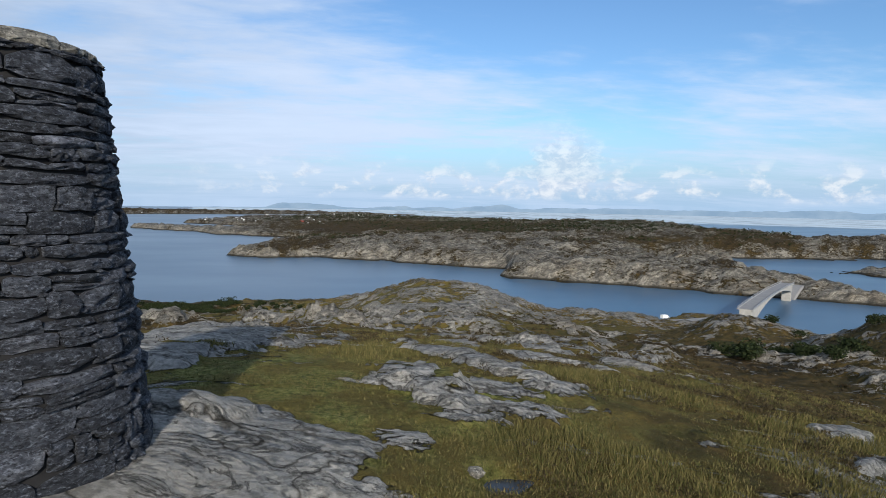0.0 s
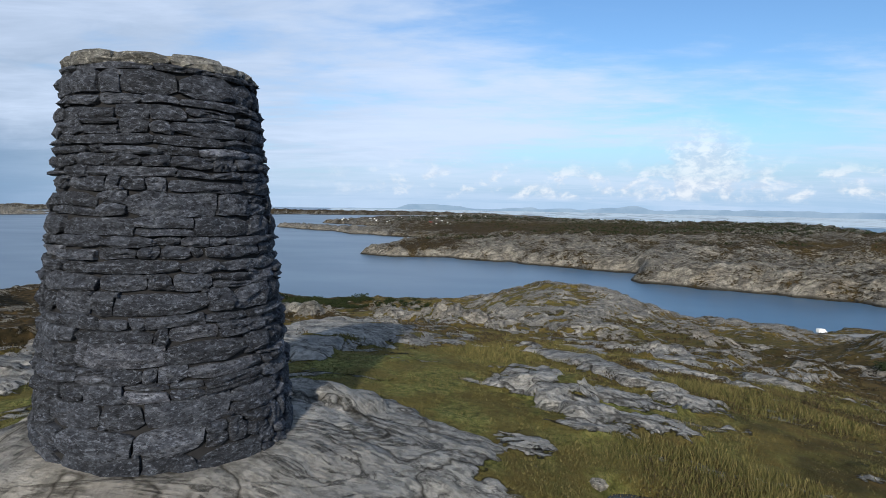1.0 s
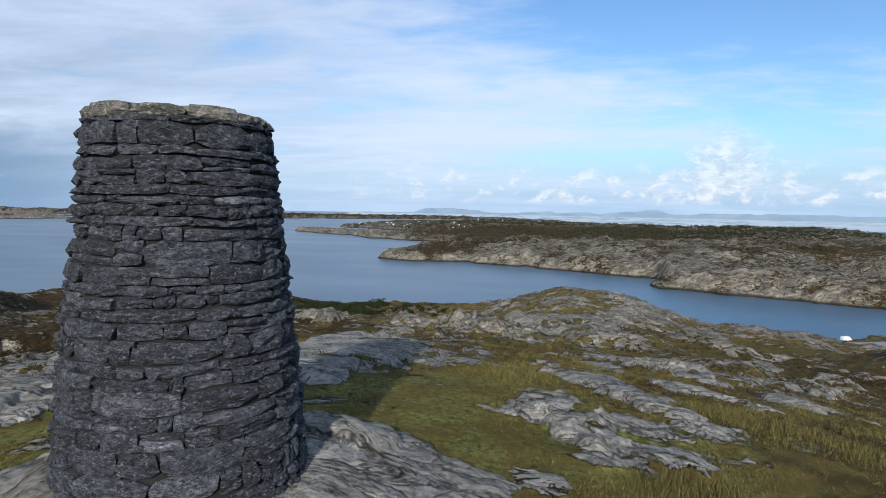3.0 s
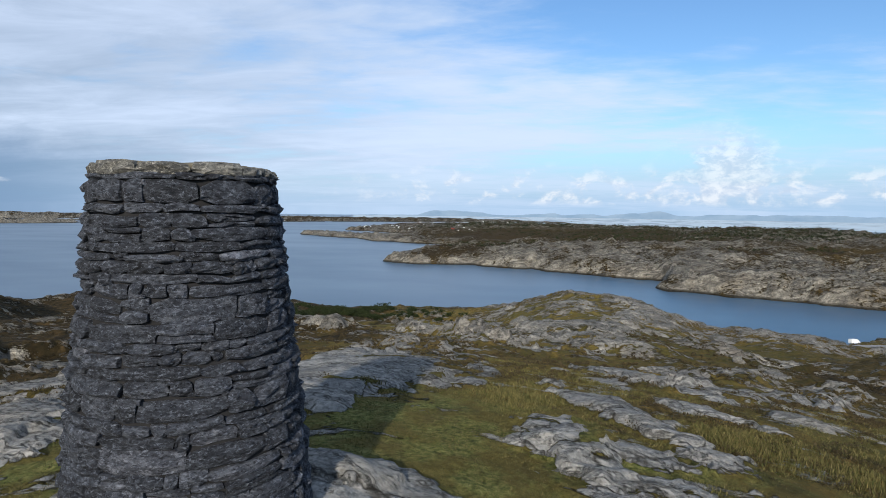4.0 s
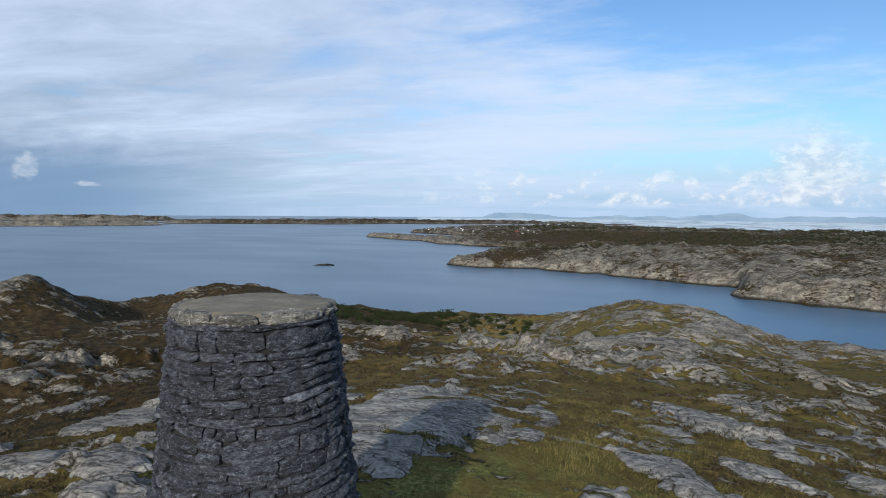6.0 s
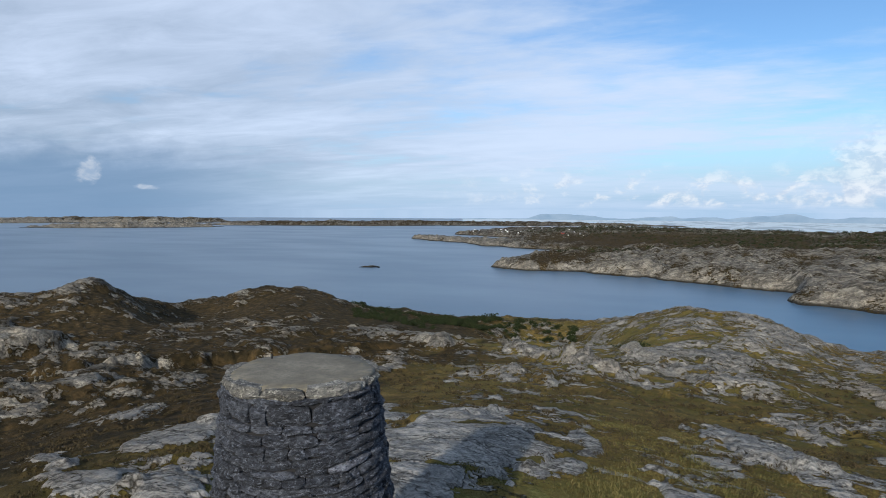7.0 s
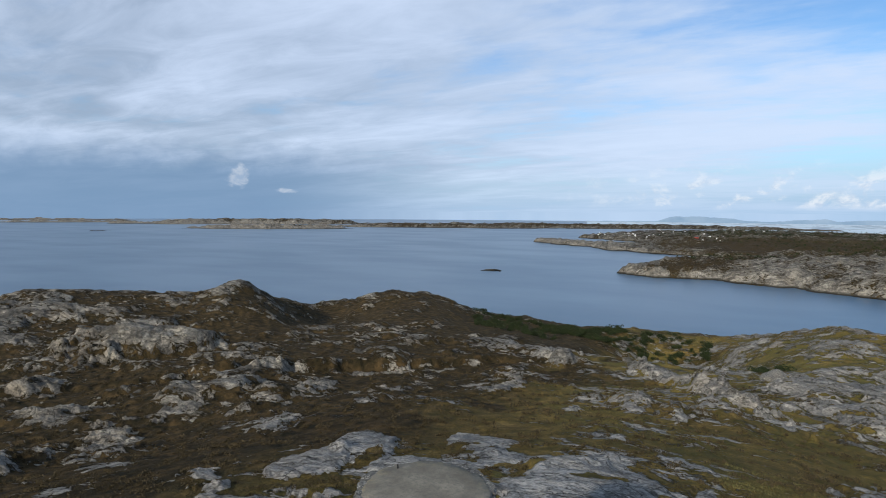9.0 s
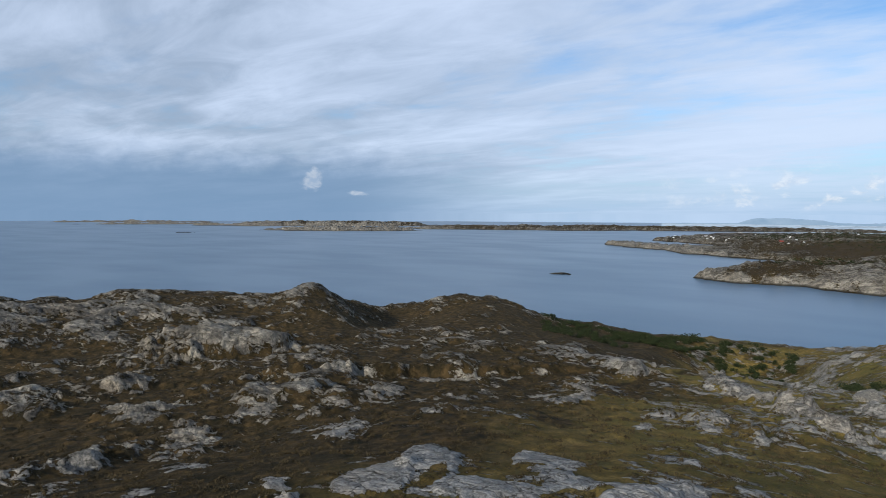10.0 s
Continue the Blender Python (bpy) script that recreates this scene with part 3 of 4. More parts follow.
    tuft = fbm(x / 0.9, y / 0.9, 3, 0.6, 11.0)
    rock = np.maximum(rock, slab)
    bare = shown
    z = z + (1 - rock) * (0.05 + 0.05 * rough) * tuft + rock * 0.05 * fbm(x / 1.3, y / 0.8, 4, 0.6, 21.0) + rock * 0.15 * rough * f3 - rock * rough * (0.28 * smooth(0.14, 0.0, np.abs(fbm(u / 7, v / 4.5, 3, 0.5, 33.0))) + 0.14 * smooth(0.12, 0.0, np.abs(fbm(u / 2.6, v / 2.2, 3, 0.5, 37.0))))
    # level bed under the tower, puddle
    away = np.hypot(x - TOWER[0], y - TOWER[1])
    z = z + 0.46 * np.exp(-(away / 2.7) ** 2)
    bed = 1 - smooth(1.45, 2.2, away)
    z = z * (1 - bed) + (0.52 - 0.07 * (x - TOWER[0])) * bed
    z = z - 0.25 * gauss(x, y, 6.5, 0.1, 0.35, 0.2)
    lush = np.clip(1.1 * gauss(x, y, 2.6, 5.0, 3.4, 3.0) + 0.9 * gauss(x, y, -4.5, 1.0, 2.5, 3.5) + 0.15 * gauss(x, y, 7, -1, 5, 3) + 0.40 * smooth(0.05, 0.35, fbm(x / 8, y / 8, 3, 0.5, 31.0))
                   * (1 - smooth(14, 34, r)) + 0.22 * gauss(x, y, -45, 165, 35, 25) + 0.42 * gauss(x, y, 18, 95, 34, 50), 0, 1)
    # dark heath here also carries shade painted on the scarp face
    wood = np.clip((0.7 - 0.55 * smooth(-12, 12, x)) * smooth(0.05, 0.35, fbm(x / 13, y / 13, 3, 0.5, 41.0)) * rough + 0.95 * smooth(3, 20, -x - 0.15 * y) + 0.5 * gauss(x, y, 75, 95, 35, 35) + 0.7 * gauss(x, y, 48, 58, 18, 24) + 0.5 * face_shade + 0.75 * gauss(x, y, 15, 1, 7, 7) * smooth(-0.25, 0.25, fbm(x / 2.5, y / 2.5, 4, 0.55, 45.0)), 0, 0.97)
    # over the water
    h, fwood = far_land(x, y)
    g1, g2 = fbm(x / 60, y / 60, 6, 0.55, 51.0), fbm(x / 19, y / 30, 4, 0.55, 61.0)
    hf = SEA + h + np.clip(h / 10, 0, 1) * (5.0 * g1 + 2.2 * np.abs(g2))
    sn, nn = x * SH[0] + y * SH[1], -x * SH[1] + y * SH[0]
    g3 = fbm((sn + 0.5 * nn) / 30, (nn - 0.25 * sn) / 7, 4, 0.6, 81.0)
    frock = 0.25 * g1 + 0.15 * g2 + 0.35 * g3 + 0.30 * np.exp(-np.clip(h - 4, 0, None) / 9.0) - 0.05 - 0.4 * fwood - 0.9 * gauss(x, y, 0, 1085, 120, 140) + 0.22 * smooth(-540, -640, sn) * (1 - smooth(760, 860, nn)) - 0.20 * smooth(600, 820, nn + 40 * g1) - 0.12 * smooth(1300, 1800, r)
    fwood = np.maximum(np.maximum(fwood, 0.88 + 0.09 * smooth(1200, 1700, r)), 0.98 * smooth(760, 900, nn + 60 * g1) * smooth(-430, -340, sn) * (1 - smooth(-150, 60, sn)) * (h > 9))
    fwood = np.maximum(fwood, 0.99 * smooth(0.25, 0.6, gauss(x, y, 0, 1085, 120, 140)))
    hf = hf + np.clip(h / 8, 0, 1) * (1.6 * g3 + 3.2 * np.abs(fbm((sn + 0.4 * nn) / 22, (nn - 0.3 * sn) / 13, 4, 0.55, 71.0)) - 0.8)
    # low spit that carries the road to the bridge
    sp = 1 - np.hypot(((x - 158) * 0.84 + (y - 236) * 0.54) / 52, (-(x - 158) * 0.54 + (y - 236) * 0.84) / 21) + 0.12 * f1
    z = np.maximum(z, np.where(r < 340, SEA + 9.0 * smooth(0.0, 0.30, sp) + np.minimum(sp, 0) * 60, SEA - 30))
    z = np.maximum(z * near + (SEA - 30) * (1 - near), np.where(near < 1, hf, SEA - 30))
    # rock darkens with distance, to the left and on the scarp face
    rock_dark = np.clip(0.05 + 0.6 * face_shade + 0.50 * smooth(20, 70, r) + 0.45 * smooth(15, 60, -x), 0, 1.0) * near + (1 - near)
    return z, bare * near + frock * (1 - near), lush * near, wood * near + fwood * (1 - near), rock_dark


def land_z(x, y):
    return float(land(np.array([float(x)]), np.array([float(y)]))[0][0])


def build_ground():
    fine = np.arange(-49.0, 79.5, 0.15)
    rest = np.arange(79.5, 311.0, 3.0)
    th = np.radians(np.concatenate([fine, rest]))
    # rows lie closer together over the crags
    rr = [0.8]
    while rr[-1] < 4820:
        rr.append(rr[-1] * (1.0065 if 45 < rr[-1] < 220 else 1.0145))
    rr = np.array(rr)
    R, T = np.meshgrid(rr, th, indexing="ij")
    x, y = PC[0] - R * np.sin(T), PC[1] + R * np.cos(T)
    z, rock, lush, wood, rock_dark = land(x.ravel(), y.ravel())
    nr, nt = R.shape
    co = np.stack([x.ravel(), y.ravel(), z], 1)
    i, j = np.meshgrid(np.arange(nr - 1), np.arange(nt), indexing="ij")
    a, b = i * nt + j, i * nt + (j + 1) % nt
    quads = np.stack([a, b, b + nt, a + nt], -1).reshape(-1, 4)
    keep = (z[quads] > SEA - 2.0).any(1)
    quads = quads[keep]
    centre = len(co)
    hub = np.array([[PC[0], PC[1], land_z(*PC)]])
    co = np.concatenate([co, hub])
    used = np.zeros(len(co), bool)
    used[quads.ravel()] = True
    used[centre], used[:nt] = True, True
    new_id = np.cumsum(used) - 1
    fan = np.stack([np.full(nt, centre), (np.arange(nt) + 1) % nt, np.arange(nt)], 1)
    quads, fan = new_id[quads], new_id[fan]
    me = bpy.data.meshes.new("ground")
    cu = co[used]
    me.vertices.add(len(cu))
    me.vertices.foreach_set("co", cu.ravel())
    nl = quads.size + fan.size
    me.loops.add(nl)
    me.loops.foreach_set("vertex_index", np.concatenate([quads[:, ::-1].ravel(), fan[:, ::-1].ravel()]))
    me.polygons.add(len(quads) + len(fan))
    starts = np.concatenate([np.arange(len(quads)) * 4, quads.size + np.arange(len(fan)) * 3])
    me.polygons.foreach_set("loop_start", starts)
    me.polygons.foreach_set("use_smooth", np.ones(len(starts), bool))
    me.update(calc_edges=True)
    me.validate()
    for name, v in (("rock", rock), ("lush", lush), ("wood", wood), ("rock_dark", rock_dark)):
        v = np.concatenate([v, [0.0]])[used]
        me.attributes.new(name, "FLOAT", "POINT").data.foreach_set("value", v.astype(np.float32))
    me.materials.append(GROUND)
    tagged(new("ground", me), "rocky coastal heath with pale bare slabs, grass and heather", "ground", "", "structure")


build_ground()


def build_sea():
    n = 128
    verts = [(0, 0, SEA)] + [(4930 * math.cos(2 * math.pi * k / n), 4930 * math.sin(2 * math.pi * k / n), SEA) for k in range(n)]
    me = mesh_from("water", verts, [(0, 1 + k, 1 + (k + 1) % n) for k in range(n)], WATER)
    tagged(new("water", me), "calm blue-grey sea with faint ripples between the islands", "sea", "", "structure")


build_sea()


# ---- the tower ----
def tower_radius(z):
    return 1.576 - 0.0999 * z - 0.0034 * (z - 2.5) ** 2


def stone_mesh(rng, a0, a1, lo, hi, proud, depth=0.14):
    """One hewn stone of the round wall between two bearings and two bed lines: a rough broken face with uneven corners and leaning ends."""
    nu, nv = 5, 4
    verts, faces = [], []
    w = a1 - a0
    lean, swing = rng.gauss(0, 0.009), rng.gauss(0, 0.009)
    slant = [rng.uniform(-0.22, 0.22) for _ in range(2)]
    cut = [rng.uniform(0, 0.36) ** 1.35 for _ in range(4)]
    belly = rng.uniform(-0.004, 0.018)
    for i in range(nu):
        for j in range(nv):
            fu, fv = i / (nu - 1), j / (nv - 1)
            eu, ev = i in (0, nu - 1), j in (0, nv - 1)
            a = a0 + w * (fu + (0.02 if eu else 0.07) * rng.uniform(-1, 1))
            z0, z1 = lo(a), hi(a)
            h = max(z1 - z0, 0.02)
            a += (slant[0] * (1 - fu) + slant[1] * fu) * (fv - 0.5) * h / 1.3
            z = z0 + h * (fv + (0.04 if ev else 0.10) * rng.uniform(-1, 1))
            if eu and ev:
                c = cut[(i > 0) * 2 + (j > 0)]
                a += w * 0.25 * c * (1 if i == 0 else -1)
                z += h * 0.9 * c * (1 if j == 0 else -1)
            r = tower_radius(z) + proud - (0.016 if eu else 0) - (0.018 if ev else 0) + rng.gauss(0, 0.006 if eu or ev else 0.016) + lean * (fv - 0.5) * 2 + swing * (fu - 0.5) * 2 \
                + belly * (1 - abs(fv - 0.5) * 2)
            verts.append((r * math.cos(a), r * math.sin(a), z))
    k = lambda i, j: i * nv + j
    for i in range(nu - 1):
        for j in range(nv - 1):
            faces.append((k(i, j), k(i + 1, j), k(i + 1, j + 1), k(i, j + 1)))
    ring = [k(i, 0) for i in range(nu)] + [k(nu - 1, j) for j in range(1, nv)] + [k(i, nv - 1) for i in range(nu - 2, -1, -1)] + [k(0, j) for j in range(nv - 2, 0, -1)]
    n0 = len(verts)
    for q in ring:
        x, y, z = verts[q]
        f = 1 - depth / math.hypot(x, y)
        verts.append((x * f, y * f, z))
    m = len(ring)
    for q in range(m):
        faces.append((ring[(q + 1) % m], ring[q], n0 + q, n0 + (q + 1) % m))
    return verts, faces


def build_tower():
    rng = random.Random(11)
    top = empty("stone_tower", Matrix.Translation((*TOWER, 0)), "round tapered beacon tower of dark dry-laid stone with a concrete cap", "tower")
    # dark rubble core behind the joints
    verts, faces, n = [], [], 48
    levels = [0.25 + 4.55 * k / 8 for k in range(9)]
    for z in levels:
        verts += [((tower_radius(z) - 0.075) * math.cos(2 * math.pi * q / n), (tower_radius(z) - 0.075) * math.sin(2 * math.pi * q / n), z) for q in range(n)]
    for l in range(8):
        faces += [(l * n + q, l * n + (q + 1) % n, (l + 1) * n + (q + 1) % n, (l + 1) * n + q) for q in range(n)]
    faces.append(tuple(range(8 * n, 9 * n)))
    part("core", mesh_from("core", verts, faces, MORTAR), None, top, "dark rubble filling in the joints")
    # courses, laid unevenly on wandering beds
    z, courses = 0.36, []
    while z < 4.74:
        h = rng.choice((0.11, 0.14, 0.16, 0.17, 0.19, 0.21, 0.24, 0.27)) * (1.08 if z < 1.5 else 0.95)
        courses.append((z, z + h if z + h < 4.74 else 4.81))
        z += h
    rest_v, rest_f, singles = [], [], 0
    waves = [[(rng.uniform(0.004, 0.015), rng.randint(2, 4), rng.uniform(0, 6.3)), (rng.uniform(0.004, 0.012), rng.randint(5, 10), rng.uniform(0, 6.3)),
              (rng.uniform(0.003, 0.010), rng.randint(11, 19), rng.uniform(0, 6.3))] for _ in range(len(courses) + 1)]
    calm = lambda z: min(1.0, (4.80 - z) / 0.25) if z > 4.55 else 1.0

    def bed(c, zb):
        return lambda a: zb + calm(zb) * sum(amp * math.sin(f * a + p) for amp, f, p in waves[c])

    def lay(a0, a1, lo, hi, proud, small=False):
        nonlocal singles
        v, f = stone_mesh(rng, a0, a1, lo, hi, proud)
        mid = math.degrees((a0 + a1) / 2)
        mid = (mid + 180) % 360 - 180
        if not small and -138 < mid < 18 and singles < 330 and (lo(a0) > 0.9 or -110 < mid < -5):
            singles += 1
            part("stone", mesh_from("stone", v, f, STONE), None, top)
        else:
            o = len(rest_v)
            rest_v.extend(v)
            rest_f.extend(tuple(q + o for q in g) for g in f)

    for c, (z0, z1) in enumerate(courses):
        r = tower_radius(z0)
        a = rng.uniform(0, 0.3)
        end = a + 2 * math.pi
        low, high = bed(c, z0), bed(c + 1, z1)
        while a < end - 0.02:
            w = min(0.95, max(0.14, rng.lognormvariate(-0.86, 0.52) * (1 + 1.2 * (z1 - z0 - 0.12)))) / r
            if end - a - w < 0.12 / r:
                w = end - a
            gap = rng.choice((0.002, 0.004, 0.006, 0.008, 0.013)) / r
            g = rng.uniform(0.0, 0.007)
            drop = rng.choice((0.0, 0.0, 0.0, 0.0, 0.025)) if w * r > 0.3 and z1 < 4.7 else 0.0
            proud = rng.gauss(0.0, 0.013)
            lo, hi = (lambda t: low(t) + g), (lambda t: high(t) - g - drop)
            am = a + w / 2
            tall = hi(am) - lo(am)
            if tall > 0.14 and rng.random() < 0.24:
                s0, s1 = rng.uniform(0.30, 0.70), rng.uniform(0.30, 0.70)
                cut = lambda t: lo(t) + (hi(t) - lo(t)) * (s0 + (s1 - s0) * (t - a) / w)
                lay(a + gap, a + w - gap, lo, lambda t: cut(t) - 0.004, proud)
                lay(a + gap, a + w - gap, lambda t: cut(t) + 0.004, hi, proud + rng.gauss(0, 0.014))
            else:
                lay(a + gap, a + w - gap, lo, hi, proud)
            # wedges driven into the joints
            if rng.random() < 0.30:
                cw, ch = rng.uniform(0.05, 0.13) / r, rng.uniform(0.03, 0.07)
                ca, cz = a + w + rng.uniform(-0.3, 0.3) * cw, rng.choice((z0 + 0.01, z1 - ch))
                lay(ca - cw / 2, ca + cw / 2, lambda t: cz, lambda t: cz + ch, rng.uniform(-0.015, 0.012), True)
            a += w
    ob = part("stone_coursework", mesh_from("stone_coursework", rest_v, rest_f, STONE), None, top, "dark stones of the rest of the wall")
    ob["kind"] = "stuff"
    # pale uneven rim stones under the cap
    a = 0.1
    while a < 0.1 + 2 * math.pi - 0.05:
        w = min(rng.uniform(0.28, 0.62), 0.1 + 2 * math.pi - a)
        z1 = 4.905 + 0.015 * math.cos(a + w / 2 + 1.75) + rng.uniform(-0.035, 0.035)
        zb = 4.79 + rng.uniform(-0.02, 0.02)
        v, f = stone_mesh(rng, a + 0.008, a + w - 0.008, lambda t: zb, lambda t: z1, rng.gauss(0.0, 0.015), 0.16)
        # close the top of the stone
        n0 = 20
        inner = [q for q in range(n0, len(v)) if v[q][2] > z1 - 0.05]
        part("rim_stone", mesh_from("rim_stone", v, f + [tuple(sorted(inner, key=lambda q: math.atan2(v[q][1], v[q][0])))] if len(inner) > 2 else f, RIM), None, top)
        a += w
    # concrete cap, poured unevenly over the top
    verts, faces, n = [], [], 64
    rings = ((0.0, 4.93), (0.40, 4.928), (0.75, 4.924), (0.95, 4.916), (0.985, 4.885), (0.90, 4.76))
    edge = [1 + 0.018 * math.sin(3 * t + 1) + 0.015 * math.sin(7 * t) + 0.02 * rng.uniform(-1, 1) for t in (2 * math.pi * q / n for q in range(n))]
    for k, (rad, zz) in enumerate(rings):
        for q in range(n):
            e = edge[q] if k > 1 else 1
            verts.append((rad * e * math.cos(2 * math.pi * q / n), rad * e * math.sin(2 * math.pi * q / n), zz + 0.008 * rad * math.cos(2 * math.pi * q / n + 1.75) + rng.uniform(-0.006, 0.006) * (0 < k < 5)))
    for k in range(1, len(rings)):
        faces += [((k - 1) * n + q, k * n + q, k * n + (q + 1) % n, (k - 1) * n + (q + 1) % n) for q in range(n)] if k > 1 else \
            [(0, n + q, n + (q + 1) % n) for q in range(n)]
    part("cap", mesh_from("cap", verts, faces, CONCRETE, True), None, top, "worn grey concrete cap with yellow lichen")

    bm = bmesh.new()
    bmesh.ops.create_cone(bm, cap_ends=True, segments=10, radius1=0.014, radius2=0.010, depth=0.07)
    bmesh.ops.translate(bm, verts=bm.verts, vec=(-0.74, 0.34, 4.955))
    part("pin", bm, MORTAR, top, "short rusty iron pin set in the cap")


build_tower()


# ---- distance ----
def build_hills():
    m, add, link, b = material("hills_haze_glow", 1.0)
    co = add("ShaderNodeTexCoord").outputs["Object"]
    # distance haze painted as an even blue glow, unlit by the sun
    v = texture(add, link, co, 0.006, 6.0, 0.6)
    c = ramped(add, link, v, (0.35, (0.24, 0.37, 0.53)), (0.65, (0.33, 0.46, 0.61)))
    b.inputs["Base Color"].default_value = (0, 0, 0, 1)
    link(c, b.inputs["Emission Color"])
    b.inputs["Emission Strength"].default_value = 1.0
    humps = [(8.7, 0.7, 21), (7.2, 1.0, 26), (5.4, 1.2, 24), (3.6, 0.9, 18), (-1.0, 2.0, 12), (-4.5, 2.0, 16), (-9.5, 2.2, 18), (-13.0, 0.8, 26), (-11.6, 1.6, 20), (-17.0, 2.2, 20), (-21.0, 2.5, 22), (-25.5, 3.0, 24),
             (-31, 3.0, 25), (-38.5, 3.5, 38), (-47, 4, 36)]
    verts, faces = [], []
    n = 420
    for k in range(n + 1):
        bdeg = -58 + 90 * k / n
        a = radians(bdeg)
        top = sum(h * math.exp(-0.5 * ((bdeg - c0) / w) ** 2) for c0, w, h in humps) + 3
        top = top - 44 + 10 * noise.fractal(Vector((bdeg * 0.55, 3.1, 0)), 0.9, 2.0, 6) - 60 / (1 + math.exp(-(bdeg - 20) / 2.0))
        for rad, z in ((4620, SEA - 5), (4660, SEA + (top + 55) * 0.55), (4700, max(SEA + 1, top - 8)), (4760, SEA - 5)):
            verts.append((PC[0] - rad * math.sin(a), PC[1] + rad * math.cos(a), z))
    for k in range(n):
        for q in range(3):
            faces.append((k * 4 + q, k * 4 + q + 1, k * 4 + q + 5, k * 4 + q + 4))
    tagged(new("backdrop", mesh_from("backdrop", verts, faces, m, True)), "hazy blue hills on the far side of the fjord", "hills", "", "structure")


def build_far_sound():
    """Pale water and low skerries beyond the ridge, their haze painted into a glowing sheet."""
    m, add, link, b = material("sound_haze_glow", 1.0)
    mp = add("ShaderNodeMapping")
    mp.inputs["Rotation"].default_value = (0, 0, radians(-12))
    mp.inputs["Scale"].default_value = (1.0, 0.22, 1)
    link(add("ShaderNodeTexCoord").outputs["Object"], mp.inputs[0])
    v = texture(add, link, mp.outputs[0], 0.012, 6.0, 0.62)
    # haze-pale water and skerry streaks, all as emission colour
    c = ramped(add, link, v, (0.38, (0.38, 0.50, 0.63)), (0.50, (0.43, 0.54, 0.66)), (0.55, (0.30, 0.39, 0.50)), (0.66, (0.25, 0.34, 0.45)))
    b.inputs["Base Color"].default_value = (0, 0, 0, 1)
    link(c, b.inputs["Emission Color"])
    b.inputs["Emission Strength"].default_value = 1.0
    verts, faces, n = [], [], 60
    for k in range(n + 1):
        bdeg = -60 + 76 * k / n
        a = radians(bdeg)
        for rad in (2350 + 500 * max(0.0, (bdeg + 8) / 24), 4640):
            verts.append((PC[0] - rad * math.sin(a), PC[1] + rad * math.cos(a), SEA + 0.5))
    for k in range(n):
        faces.append((k * 2, k * 2 + 1, k * 2 + 3, k * 2 + 2))
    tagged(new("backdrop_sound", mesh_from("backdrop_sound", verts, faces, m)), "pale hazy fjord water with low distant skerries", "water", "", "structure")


build_hills()
build_far_sound()


# ---- bridge, road, vehicles ----
def build_bridge():
    near_end, far_end = Vector((181, 249, -44.2)), Vector((272, 340, -44.0))
    d = (far_end - near_end)
    L = d.xy.length
    ux = Vector((d.x / L, d.y / L, 0))
    uy = Vector((ux.y, -ux.x, 0))
    top = empty("bridge", Matrix.Translation(near_end), "pale concrete road bridge with a deep haunched girder over the sound", "bridge")
    n = 36
    crown = lambda f: 1.3 * 4 * f * (1 - f)
    lvl = lambda f: (far_end.z - near_end.z) * f + crown(f)

    def ribbon(y0, y1, zt, zb, f0=0.0, f1=1.0):
        verts, faces = [], []
        for k in range(n + 1):
            f = f0 + (f1 - f0) * k / n
            p = ux * (L * f)
            for y, z in ((y0, zt(f)), (y1, zt(f)), (y1, zb(f)), (y0, zb(f))):
                verts.append(p + uy * y + Vector((0, 0, lvl(f) + z)))
        for k in range(n):
            for q in range(4):
                faces.append((k * 4 + q, k * 4 + (q + 1) % 4, k * 4 + 4 + (q + 1) % 4, k * 4 + 4 + q))
        faces += [(0, 1, 2, 3), (n * 4 + 3, n * 4 + 2, n * 4 + 1, n * 4)]
        return verts, faces
    part("deck", mesh_from("deck", *ribbon(-3.8, 3.8, lambda f: 0.0, lambda f: -0.4), BRIDGE), None, top)
    part("roadway", mesh_from("roadway", *ribbon(-3.0, 3.0, lambda f: 0.05, lambda f: 0.004), ASPHALT), None, top, "grey worn asphalt roadway")
    # haunches: deep over the piers, thin at mid span
    part("girder", mesh_from("girder", *ribbon(-2.6, 2.6, lambda f: -0.404, lambda f: -1.4 - 7.5 * (abs(f - 0.58) / 0.58) ** 2.2 if f < 0.58 else -1.4 - 4.5 * ((f - 0.58) / 0.42) ** 2.0), BRIDGE), None, top)
    for f, w in ((0.03, 3.0), (0.97, 2.4)):
        bm = bmesh.new()
        box(bm, -w / 2, -2.6, -13, w / 2, 2.6, -1.5, 0.15)
        ob = part("pier", bm, BRIDGE, top)
        ob.matrix_local = Matrix.Translation(ux * (L * f) + Vector((0, 0, lvl(f)))) @ Matrix.Rotation(math.atan2(ux.y, ux.x), 4, "Z")
    for side in (-3.6, 3.6):
        rail = part("railing", mesh_from("railing", *ribbon(side - 0.06, side + 0.06, lambda f: 1.05, lambda f: 0.93), STEEL), None, top, "galvanised steel railing")
        part("lower_rail", mesh_from("lower_rail", *ribbon(side - 0.04, side + 0.04, lambda f: 0.6, lambda f: 0.52), STEEL), None, rail)
        post = bmesh.new()
        box(post, -0.05, -0.05, 0.002, 0.05, 0.05, 0.93)
        pm = bpy.data.meshes.new("post")
        post.to_mesh(pm)
        post.free()
        pm.materials.append(STEEL)
        for k in range(38):
            f = (k + 0.5) / 38
            part("post", pm, None, rail).location = ux * (L * f) + uy * side + Vector((0, 0, lvl(f)))
    return near_end, ux


